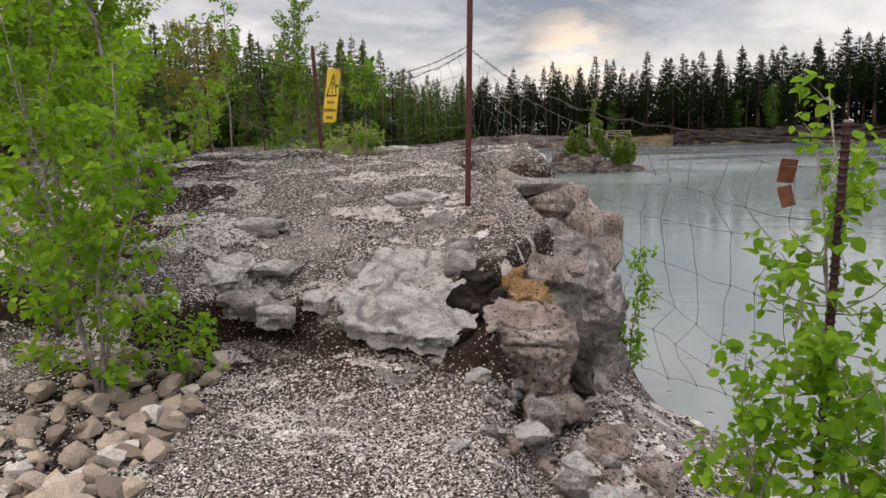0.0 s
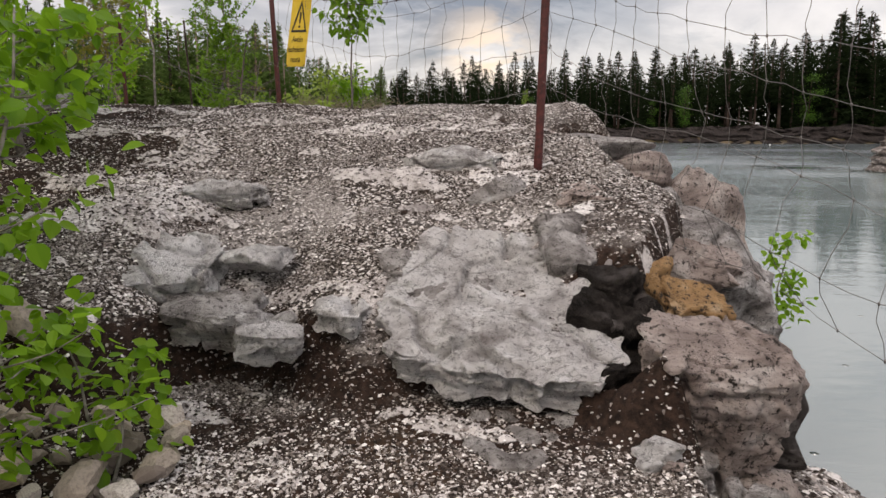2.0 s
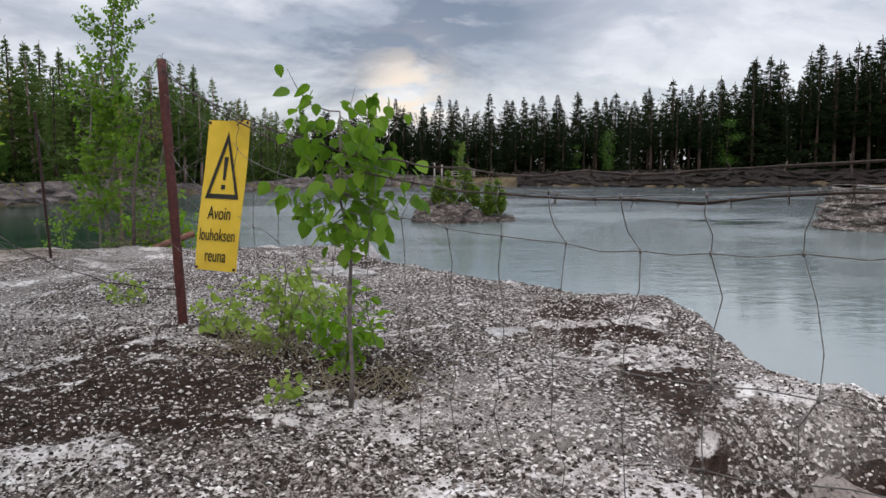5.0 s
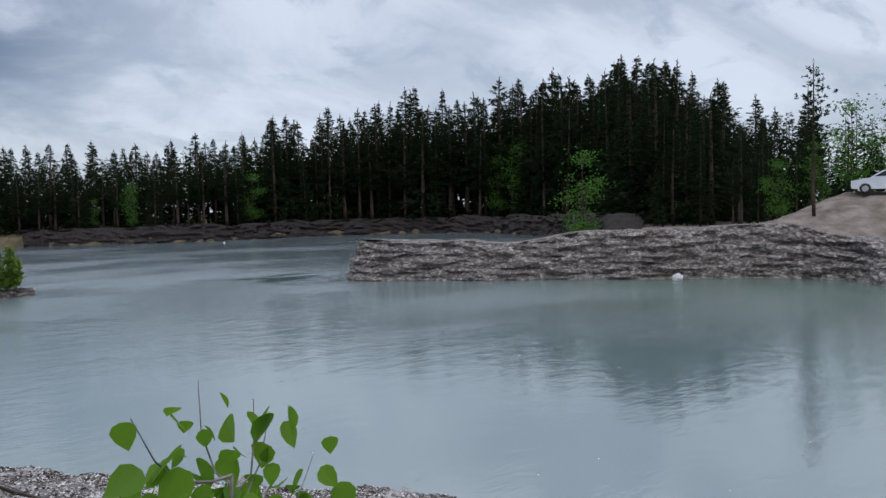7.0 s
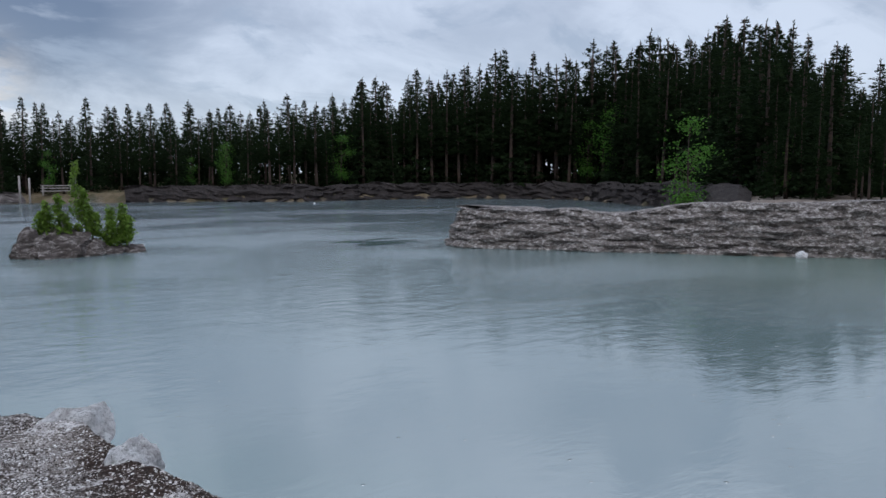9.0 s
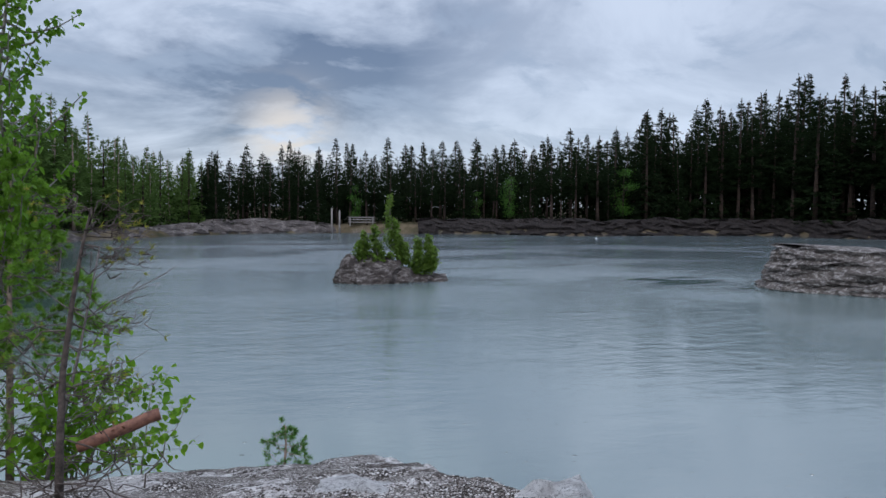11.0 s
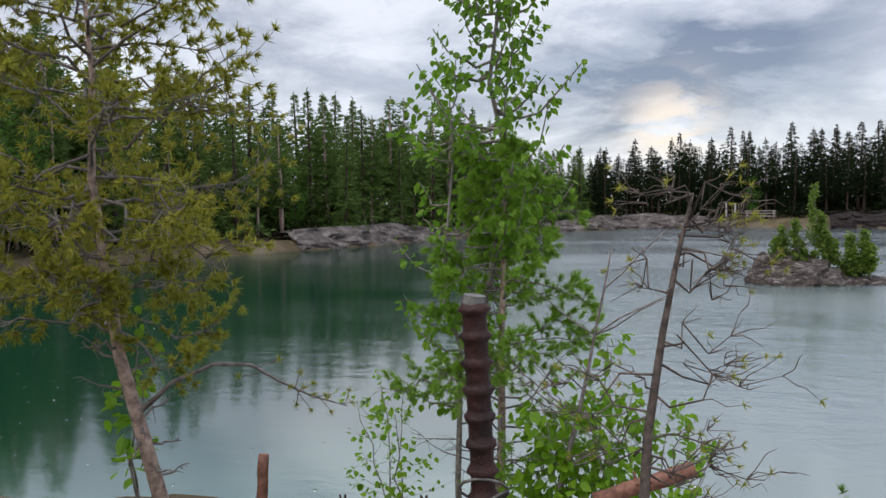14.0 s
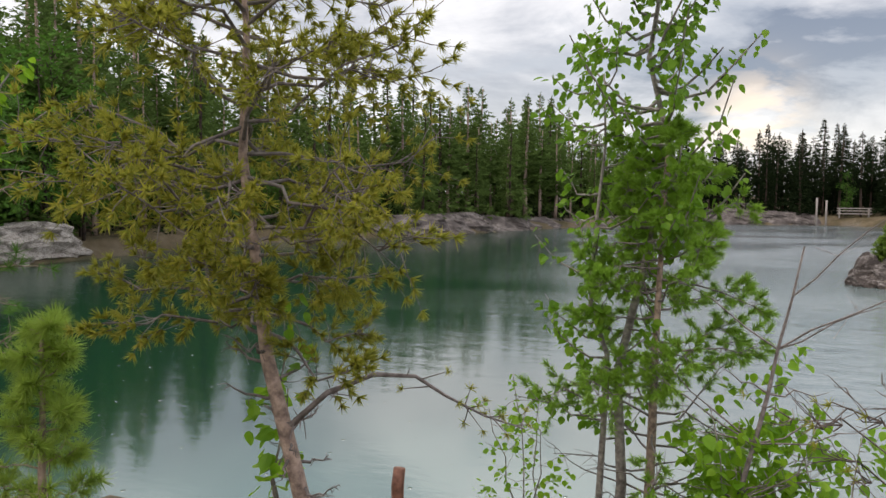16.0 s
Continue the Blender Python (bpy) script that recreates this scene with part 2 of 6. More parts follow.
ROCK = mat_rock("grey_marble", (0.10, 0.085, 0.08), (0.44, 0.41, 0.395), (0.80, 0.78, 0.77), 5.0, 1.8, grime=0.45)
ROCK_WHITE = mat_rock("white_marble", (0.30, 0.27, 0.26), (0.78, 0.76, 0.75), (0.93, 0.92, 0.92), 5.0, 1.4, grime=0.32)
ROCK_ORANGE = mat_rock("ochre_stone", (0.26, 0.14, 0.06), (0.55, 0.34, 0.17), (0.70, 0.56, 0.40), 5.0, 1.3)
ROCK_PINK = mat_rock("pink_stone", (0.20, 0.155, 0.14), (0.52, 0.43, 0.395), (0.74, 0.68, 0.64), 4.5, 1.3)
ROCK_FAR = mat_rock("far_cliff_rock", (0.035, 0.03, 0.03), (0.11, 0.095, 0.09), (0.26, 0.23, 0.215), 0.8, 2.0)
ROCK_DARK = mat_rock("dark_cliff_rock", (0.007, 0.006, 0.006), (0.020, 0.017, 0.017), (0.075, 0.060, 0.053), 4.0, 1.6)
ROCK_WALL = mat_rock("pale_layered_stone", (0.14, 0.12, 0.105), (0.42, 0.385, 0.345), (0.68, 0.64, 0.59), 4.0, 2.2, grime=0.4)
ROCK_HEAD = mat_rock("headland_rock", (0.040, 0.033, 0.030), (0.19, 0.165, 0.150), (0.66, 0.62, 0.59), 4.0, 2.2, grime=0.4)


def mat_plain(name, a, b, scale=20.0, rough=0.7, metal=0.0, bumpy=0.3, spec=0.4):
    m = Mat(name, rough, metal, spec)
    m.color(m.ramp(m.noise(scale, 6, 0.6), (0.35, a), (0.65, b)))
    m.bump(m.noise(scale * 3, 5), bumpy, 0.005)
    return m.mat


RUST_RED = mat_plain("rusty_red_steel", (0.045, 0.011, 0.010), (0.105, 0.024, 0.021), 40, 0.65, 0.0, 0.4)
RUST_DARK = mat_plain("dark_ribbed_steel", (0.012, 0.004, 0.0035), (0.042, 0.011, 0.009), 40, 0.6, 0.0, 0.5)
RUST = mat_plain("rust", (0.10, 0.035, 0.02), (0.20, 0.08, 0.045), 30, 0.8, 0.1, 0.4)
WIRE = mat_plain("weathered_wire", (0.10, 0.095, 0.09), (0.22, 0.21, 0.20), 60, 0.5, 0.7, 0.2)
WIRE_DARK = mat_plain("rusty_wire", (0.035, 0.028, 0.025), (0.085, 0.06, 0.05), 60, 0.6, 0.5, 0.2)
YELLOW = mat_plain("yellow_sign_paint", (0.62, 0.42, 0.035), (0.72, 0.50, 0.06), 7, 0.4, 0, 0.05)
BLACK = mat_plain("black_print", (0.012, 0.012, 0.012), (0.025, 0.022, 0.02), 30, 0.5, 0, 0.05)
BARK_PINE = mat_plain("pine_bark", (0.14, 0.10, 0.085), (0.46, 0.34, 0.28), 26, 0.9, 0, 0.9)
BARK_BIRCH = mat_plain("birch_bark", (0.10, 0.085, 0.075), (0.34, 0.31, 0.28), 22, 0.8, 0, 0.5)
BARK_FAR = mat_plain("far_trunk_bark", (0.022, 0.016, 0.013), (0.070, 0.045, 0.032), 3, 0.9, 0, 0.3)
TWIG = mat_plain("grey_dead_twig", (0.09, 0.075, 0.07), (0.22, 0.19, 0.18), 30, 0.9, 0, 0.4)
LOG_WOOD = mat_plain("peeled_log_wood", (0.10, 0.040, 0.028), (0.26, 0.12, 0.08), 22, 0.7, 0, 0.4)


def mat_water():
    m = Mat("lake_water", 0.05, 0, 0.5).world()
    m.b.inputs["IOR"].default_value = 3.9
    s = m.t.nodes.new("ShaderNodeSeparateXYZ")
    m.t.links.new(m.co, s.inputs[0])

    def ring(x, y):
        dx, dy = m.math("SUBTRACT", s.outputs["X"], x), m.math("SUBTRACT", s.outputs["Y"], y)
        return m.math("SQRT", m.math("ADD", m.math("MULTIPLY", dx, dx), m.math("MULTIPLY", dy, dy)))

    shallow = m.step(m.math("ADD", ring(-7.0, 14.0), m.math("MULTIPLY", m.noise(0.25, 4), 5.0)), 4.0, 14.0, 1.0, 0.0)
    # left part: the forest's dark green reflection is painted into the base colour
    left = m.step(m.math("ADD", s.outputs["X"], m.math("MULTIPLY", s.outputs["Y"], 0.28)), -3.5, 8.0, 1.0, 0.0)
    off = m.math("ADD", ring(2.0, 12.0), m.math("MULTIPLY", m.noise(0.12, 4), 14.0))
    # milky near the bank; darkened far out to stand for the trees' reflection
    milky = m.mix(m.step(off, 30.0, 80.0), (0.135, 0.178, 0.176), (0.060, 0.080, 0.084))
    cove = m.step(m.math("ADD", ring(33.0, 22.0), m.math("MULTIPLY", m.noise(0.2, 4), 6.0)), 6.0, 20.0, 0.7, 0.0)
    milky = m.mix(cove, milky, (0.085, 0.130, 0.095))
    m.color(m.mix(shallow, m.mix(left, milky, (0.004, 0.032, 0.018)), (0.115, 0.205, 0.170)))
    # gusts roughen the lake; slicks between them lie almost flat
    slick = m.step(m.math("ADD", m.math("DIVIDE", ring(20.0, 45.5), 9.5), m.math("MULTIPLY", m.noise(0.22, 5, 0.6, 1.2, (0.7, 2.8, 1.0)), 2.6)), 1.50, 1.75)
    gust = m.step(m.noise(0.05, 4, 0.55, 0.6, (1.0, 2.2, 1.0)), 0.42, 0.60, 0.55, 1.0)
    open_water = m.step(ring(0.0, 8.0), 8.0, 45.0, 0.25, 2.0)
    calm = m.math("MULTIPLY", m.math("ADD", m.math("MULTIPLY", slick, 0.90), 0.10), m.math("MULTIPLY", m.math("MULTIPLY", gust, open_water), m.math("SUBTRACT", 1.0, m.math("MULTIPLY", left, 0.75))))
    m.rough(m.math("ADD", 0.045, m.math("MULTIPLY", calm, 0.105)))
    m.bump(m.math("MULTIPLY", m.noise(1.1, 4, 0.55, 0.2, (1.0, 1.7, 1.0)), calm), 0.40, 0.10)
    m.bump(m.math("MULTIPLY", m.noise(4.2, 4, 0.6, 0.3, (0.8, 1.8, 1.0)), calm), 0.42, 0.035)
    m.bump(m.math("MULTIPLY", m.noise(11.0, 3, 0.5, 0.0, (1.0, 1.5, 1.0)), calm), 0.10, 0.010)
    drop = m.voronoi(2.3, "F1", "Distance")
    m.bump(m.step(drop, 0.02, 0.085, 1.0, 0.0), 1.0, 0.035)
    return m.mat


WATER = mat_water()

# ---------------------------------------------------------------- helpers for building
def mesh_object(name, bm, material, parent=None, smooth=False):
    me = bpy.data.meshes.new(name)
    bm.to_mesh(me)
    bm.free()
    if smooth:
        me.polygons.foreach_set("use_smooth", [True] * len(me.polygons))
    for mt in material if isinstance(material, (list, tuple)) else [material]:
        me.materials.append(mt)
    ob = new(name, me)
    if parent:
        ob.parent = parent
    return ob


def part(name, bm, material, parent, label="", smooth=False):
    ob = mesh_object(name, bm, material, parent, smooth)
    return tagged(ob, label)


def data_object(name, verts, faces, material, parent=None, smooth=False):
    me = bpy.data.meshes.new(name)
    me.from_pydata(verts, [], faces)
    if smooth:
        me.polygons.foreach_set("use_smooth", [True] * len(me.polygons))
    me.materials.append(material)
    ob = new(name, me)
    if parent:
        ob.parent = parent
    return ob


def base(name, x, y, z, label, category, group="", kind="", turn=0.0):
    e = new(name)
    e.empty_display_size = 0.2
    e.matrix_world = pose(x, y, z, 0, 0, turn)
    return tagged(e, label, category, group, kind)


def smooth01(lo, hi, v):
    t = np.clip((np.asarray(v, float) - lo) / (hi - lo), 0, 1)
    return t * t * (3 - 2 * t)


class Soup:
    """Loose vertices and faces that become one mesh."""

    def __init__(self):
        self.v, self.f = [], []

    def add(self, verts, faces):
        n = len(self.v)
        self.v.extend(verts)
        self.f.extend([tuple(i + n for i in f) for f in faces])

    def tube(self, pts, radii, sides=6, cap=True):
        n, prev = len(self.v), None
        pts = [Vector(p) for p in pts]
        for i, p in enumerate(pts):
            d = (pts[min(i + 1, len(pts) - 1)] - pts[max(i - 1, 0)])
            d = d.normalized() if d.length > 1e-9 else Vector((0, 0, 1))
            a = prev if prev else (Vector((1, 0, 0)) if abs(d.x) < 0.8 else Vector((0, 1, 0)))
            u = (a - d * a.dot(d)).normalized()
            w = d.cross(u)
            prev = u
            r = radii[i] if isinstance(radii, (list, tuple)) else radii
            for k in range(sides):
                c = 2 * math.pi * k / sides
                self.v.append(p + u * (r * math.cos(c)) + w * (r * math.sin(c)))
        for i in range(len(pts) - 1):
            for k in range(sides):
                a, b = n + i * sides + k, n + i * sides + (k + 1) % sides
                self.f.append((a, b, b + sides, a + sides))
        if cap:
            self.f.append(tuple(n + k for k in reversed(range(sides))))
            self.f.append(tuple(n + (len(pts) - 1) * sides + k for k in range(sides)))

    def leaf(self, at, along, normal, length, width):
        """A pointed leaf folded along its middle rib."""
        along, side = along.normalized(), along.cross(normal)
        side = side.normalized() if side.length > 1e-6 else Vector((1, 0, 0))
        up = side.cross(along).normalized()
        rows = ((0.10, 0.34, 0.05), (0.32, 0.50, 0.11), (0.62, 0.40, 0.09), (0.84, 0.18, 0.04))
        tip = at + along * length
        a = [at + along * length * u + side * width * w + up * width * h for u, w, h in rows]
        b = [at + along * length * u - side * width * w + up * width * h for u, w, h in rows]
        self.add([at] + a + [tip] + b, [(0, 1, 2, 3, 4, 5), (0, 5, 9, 8, 7, 6)])

    def make(self, name, material, parent=None, smooth=False):
        return data_object(name, self.v, self.f, material, parent, smooth)


def rnd(a, b):
    return random.uniform(a, b)


def rvec():
    v = Vector((random.gauss(0, 1), random.gauss(0, 1), random.gauss(0, 1)))
    return v.normalized() if v.length > 1e-6 else Vector((0, 0, 1))


# ---------------------------------------------------------------- the lake's outline and the ground
NEAR_SHORE = [(12, -14), (4.2, -8), (3.0, 0), (2.55, 3), (2.2, 4.8), (1.35, 5.8), (0.80, 6.6), (0.90, 7.6), (0.70, 8.7), (0.10, 9.35), (-0.75, 10.6),
              (-1.0, 11.5), (-1.1, 12.4), (-1.6, 13.3), (-1.8, 14.6), (-2.2, 16.6), (-3.6, 17.2), (-5.6, 16.8), (-7.2, 15.4), (-8.8, 13.6), (-13, 11.5)]
LEFT_SHORE = [(-20, 12), (-24, 17), (-25, 26), (-30, 28), (-37, 31)]
FAR_SHORE = [(-39, 38), (-39.2, 47), (-38.5, 59), (-33, 70), (-29.5, 78), (-22, 99), (-14, 112), (-7, 121), (8, 126), (20, 121), (30, 120),
             (42, 112), (60, 114), (75, 112), (84, 96), (74, 70), (60, 54), (48, 46), (38, 39), (30, 40), (25, 44.5)]
HEAD_SHORE = [(22.2, 43.2), (22.2, 41), (26, 36.2), (30, 32), (33, 28.3), (36.5, 24.8), (38.5, 21), (35.5, 17.5), (35.5, 14.5), (38, 6), (30, -8)]
LAKE = np.array(NEAR_SHORE + LEFT_SHORE + FAR_SHORE + HEAD_SHORE, float)


def shore_distance(x, y):
    """Metres from the waterline, positive on land."""
    x, y = np.asarray(x, float), np.asarray(y, float)
    best, inside = np.full(x.shape, 1e9), np.zeros(x.shape, bool)
    for (ax, ay), (bx, by) in zip(LAKE, np.roll(LAKE, -1, 0)):
        ux, uy = bx - ax, by - ay
        t = np.clip(((x - ax) * ux + (y - ay) * uy) / (ux * ux + uy * uy), 0, 1)
        best = np.minimum(best, np.hypot(x - ax - t * ux, y - ay - t * uy))
        if ay != by:
            inside ^= ((ay > y) != (by > y)) & (x < ax + (y - ay) * ux / uy)
    return np.where(inside, -best, best)


KNOT_Y = (-8, 0, 2.2, 2.85, 3.02, 3.35, 4.0, 4.75, 6.1, 7.6, 9.3, 12, 12.8, 13.4, 14.5, 15.3, 16, 17)
KNOT_Z = (1.0, 1.12, 1.25, 1.34, 1.64, 1.78, 2.01, 2.31, 2.56, 2.58, 2.56, 2.46, 2.42, 2.33, 2.02, 1.55, 1.1, 0.5)


def ground_height(x, y):
    x, y = np.asarray(x, float), np.asarray(y, float)
    d = shore_distance(x, y)
    yy = y + 0.25 * np.sin(x * 2.1 + 0.6) + 0.18 * np.sin(x * 5.3)
    yy = y + (yy - y) * smooth01(2.0, 3.0, y) * (1 - smooth01(3.4, 4.5, y))
    top = np.interp(yy, KNOT_Y, KNOT_Z)
    top = top + smooth01(-1.6, -6, x) * (1 - smooth01(3, 6, y)) * 0.9
    steep = top * smooth01(-0.15, 0.5, d)
    shelf = np.clip(0.58 * d, 0, 0.85) + (top - 0.85) * smooth01(0.0, 0.30, d - np.interp(y, (2.0, 3.2, 4.0, 4.8), (2.1, 1.97, 1.42, 1.15)))
    # a hollow broken out of the ledge
    shelf = shelf - 0.34 * np.exp(-(((x - 0.14) / 0.19) ** 2 + ((y - 3.02) / 0.26) ** 2) ** 2)
    k = smooth01(6.2, 5.0, y)
    near = steep * (1 - k) + shelf * k
    far = smooth01(-0.1, 1.6, d) * (0.9 + 0.6 * smooth01(0, 30, x)) + np.clip(d, 0, 40) * 0.035
    right = smooth01(15, 22, x) * (1 - smooth01(48, 60, y))
    beach = smooth01(23, 18, y) * smooth01(28, 33, x)
    bank = (1 - beach) * (smooth01(0.3, 2.2, d) * 1.9 + np.clip(d - 1.5, 0, 10) * 0.27 * (0.12 + 0.88 * smooth01(31, 25, y))) + beach * (smooth01(0, 14, d) * 4.2)
    far = far * (1 - right) + right * bank
    w = smooth01(-22, -14, x) * smooth01(12, 6, x) * smooth01(24, 19, y)
    h = near * w + far * (1 - w)
    return np.where(d > -0.15, h, np.maximum(-3.0, (d + 0.15) * 2.2))


def axis(parts):
    return np.concatenate([np.arange(a, b, s) for a, b, s in parts])


gx = axis([(-1400, -200, 120), (-200, -60, 10), (-60, -12, 1.5), (-12, -5, 0.25), (-5, -3, 0.06), (-3, 1.2, 0.03), (1.2, 3.2, 0.045), (3.2, 20, 1.2), (20, 50, 0.75), (50, 100, 2), (100, 200, 10), (200, 1500, 120)])
gy = axis([(-1400, -60, 120), (-60, -6, 4), (-6, 0, 0.2), (0, 1.6, 0.06), (1.6, 6.2, 0.03), (6.2, 10, 0.06), (10, 18.5, 0.08), (18.5, 60, 0.9), (60, 140, 2), (140, 260, 10), (260, 1500, 120)])
GX, GY = np.meshgrid(gx, gy)
GZ = ground_height(GX, GY)
GD = shore_distance(GX, GY)
flat = GZ.ravel().copy()
bare = np.zeros(len(flat))
for i, (x, y, z) in enumerate(zip(GX.ravel(), GY.ravel(), flat)):
    if -10 < x < 4 and -4 < y < 18.5 and z > -0.8:
        p = Vector((x, y, z))
        n1 = noise.fractal(p * 1.3, 1.0, 2.1, 4)
        n2 = noise.noise(p * 7.0)
        lift = 0.055 * n1 + 0.014 * n2 + 0.020 * max(0.0, noise.noise(Vector((x * 2.3, y * 5.0, 3.0)))) * 2
        # bedrock stands out of the gravel in broken, flat-topped patches
        b = noise.fractal(Vector((x * 1.5 + 0.4 * y, y * 2.6, 9.0)), 0.9, 2.1, 5)
        k = min(1.0, max(0.0, (b - 0.14) / 0.10))
        k *= 1.0 - 0.5 * min(1.0, max(0.0, (y - 5.2) / 1.0))
        k *= 1.0 - math.exp(-((x - 0.14) / 0.30) ** 2 - ((y - 3.0) / 0.45) ** 2)
        bare[i] = k
        lift += k * (0.022 + 0.020 * noise.noise(p * 11.0) + 0.010 * noise.noise(p * 25.0))
        flat[i] += lift
    elif z > 0.05 and abs(x) < 120 and y < 160:
        flat[i] += 0.25 * noise.fractal(Vector((x * 0.35, y * 0.35, 0)), 1.0, 2.0, 3)


def build_ground():
    nx, ny = len(gx), len(gy)
    verts = np.stack([GX.ravel(), GY.ravel(), flat], 1)
    idx = np.arange(nx * ny).reshape(ny, nx)
    quads = np.stack([idx[:-1, :-1], idx[:-1, 1:], idx[1:, 1:], idx[1:, :-1]], -1).reshape(-1, 4)
    me = bpy.data.meshes.new("ground")
    me.from_pydata(verts.tolist(), [], quads.tolist())
    me.polygons.foreach_set("use_smooth", [True] * len(me.polygons))
    d, x, y = GD.ravel(), GX.ravel(), GY.ravel()
    near = smooth01(-30, -12, x) * smooth01(20, 10, x) * smooth01(30, 20, y)
    right = smooth01(15, 22, x) * (1 - smooth01(48, 60, y)) * smooth01(30, 24, d)
    forest = smooth01(-1.0, 0.0, d) * (1 - near) * (1 - right)
    forest = np.maximum(forest, near * smooth01(-4.0, -6.5, x))
    def patch(cx, cy, rx, ry):
        return np.exp(-(((x - cx) / rx) ** 2 + ((y - cy) / ry) ** 2))

    # soil patches; the second one also darkens the ledge hollow as painted shade
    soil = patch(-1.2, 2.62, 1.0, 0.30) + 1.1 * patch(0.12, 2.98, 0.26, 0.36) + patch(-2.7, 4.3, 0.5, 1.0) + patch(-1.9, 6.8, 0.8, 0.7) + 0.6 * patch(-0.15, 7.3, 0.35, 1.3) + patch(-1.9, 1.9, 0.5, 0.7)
    soil = soil + 0.8 * patch(-1.35, 11.0, 0.4, 1.2) + 0.7 * patch(-3.4, 6.0, 0.6, 1.0)
    for key, values in (("forest", forest), ("sand", right), ("soil", np.clip(soil, 0, 1)), ("bare", bare)):
        a = me.attributes.new(key, "FLOAT", "POINT")
        a.data.foreach_set("value", values.astype(np.float32))
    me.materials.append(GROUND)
    return tagged(new("ground", me), "pale quarry rock and gravel with dark soil patches, forest floor beyond", "ground", kind="structure")


ground = build_ground()


def zat(x, y):
    """The ground's height with its relief, from the built sheet."""
    i, j = np.searchsorted(gx, x) - 1, np.searchsorted(gy, y) - 1
    u, v = (x - gx[i]) / (gx[i + 1] - gx[i]), (y - gy[j]) / (gy[j + 1] - gy[j])
    g = flat.reshape(len(gy), len(gx))
    return float((g[j, i] * (1 - u) + g[j, i + 1] * u) * (1 - v) + (g[j + 1, i] * (1 - u) + g[j + 1, i + 1] * u) * v)


water = Soup()
water.add([(-70, -20, 0), (110, -20, 0), (110, 150, 0), (-70, 150, 0)], [(0, 1, 2, 3)])
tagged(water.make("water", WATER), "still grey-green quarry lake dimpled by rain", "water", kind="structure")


# ---------------------------------------------------------------- cliffs round the lake
def along(points, step):
    """Points at even steps along a line."""
    out = []
    for (ax, ay), (bx, by) in zip(points, points[1:]):
        n = max(1, int(math.hypot(bx - ax, by - ay) / step))
        out += [(ax + (bx - ax) * k / n, ay + (by - ay) * k / n) for k in range(n)]
    return out + [points[-1]]


def cliff(name, points, step, rows, material, label, height, depth, rough, strata, seed, cap=3.0):
    """A weathered rock face along a shoreline, with land on the right of the line's way."""
    line = along(points, step)
    verts, faces = [], []
    n = len(line)
    levels = [i / rows for i in range(rows + 1)]
    for i, (x, y) in enumerate(line):
        (ax, ay), (bx, by) = line[max(i - 2, 0)], line[min(i + 2, n - 1)]
        tx, ty = bx - ax, by - ay
        L = math.hypot(tx, ty) or 1
        nx, ny = ty / L, -tx / L
        hs = height(i / (n - 1)) * (1 + 0.22 * noise.noise(Vector((x * 0.3, y * 0.3, seed))))
        for v in levels:
            z = -0.4 + (hs + 0.4) * v
            q = Vector((x * 0.55, y * 0.55, z * strata + seed))
            bulge = rough * (noise.fractal(q, 1.0, 2.0, 5) + 0.5 * math.copysign(0.4, noise.noise(Vector((x * 0.9, y * 0.9, round(z * 2.6) * 7.7 + seed)))) + 0.22 * math.floor(3 * noise.noise(Vector((x * 1.7, y * 1.7, round(z * 1.6) * 3.1 + seed)))) / 3)
            inn = depth * v ** 1.6 - bulge
            verts.append((x + nx * inn, y + ny * inn, z + 0.12 * rough * noise.noise(q * 2.3)))
        for k in (1, 2, 3):
            inn = depth + cap * k / 3
            q = Vector((x * 0.7 + k, y * 0.7, seed))
            verts.append((x + nx * inn, y + ny * inn, hs + 0.10 * rough * noise.fractal(q, 1, 2, 4) - (0.0, 0.0, 0.05, 0.6)[k]))
    r = rows + 4
    for i in range(n - 1):
        for k in range(r - 1):
            a = i * r + k
            faces.append((a, a + r, a + r + 1, a + 1))
    return tagged(data_object(name, verts, faces, material, None, False), label, "rock face", kind="structure")


HEAD_FACE = [(35.6, 15.0), (35.8, 17.8), (38.2, 21.2), (36.5, 24.8), (33, 28.3), (30, 32), (26, 36.2), (22.3, 40.8), (22.1, 42.6), (23.5, 44.6), (26, 44.6), (30, 41)]
cliff("headland_cliff", HEAD_FACE, 0.16, 22, ROCK_HEAD, "low layered pale grey rock headland with a dark wet foot",
      lambda u: (0.3 + 2.6 * float(smooth01(0.0, 0.24, u))) * (1 - 0.28 * float(smooth01(0.25, 0.66, u))), 0.8, 0.42, 4.2, 3.1, 4.5)
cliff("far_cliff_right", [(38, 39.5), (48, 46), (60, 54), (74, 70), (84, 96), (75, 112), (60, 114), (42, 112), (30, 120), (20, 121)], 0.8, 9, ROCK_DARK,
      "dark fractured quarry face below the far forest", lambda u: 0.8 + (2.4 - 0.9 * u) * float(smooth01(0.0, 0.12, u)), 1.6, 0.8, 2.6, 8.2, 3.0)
cliff("far_cliff_left", [(8, 126), (-7, 121), (-14, 112), (-22, 99), (-29.5, 78), (-33, 70)], 0.6, 9, ROCK_FAR,
      "rounded pale grey bedrock shore below the far forest", lambda u: 1.5 + 0.5 * math.sin(u * 9), 1.8, 0.6, 1.2, 5.7, 3.0)
cliff("left_cliff", [(-40.5, 46), (-39.3, 44), (-39, 38), (-37, 31), (-30, 28), (-25, 26), (-24, 17), (-20, 12)], 0.3, 12, ROCK_WALL,
      "layered pale stone quarry wall across the water", lambda u: 0.7 + 1.5 * float(smooth01(0.03, 0.08, u)), 0.4, 0.5, 3.2, 2.2, 3.0)


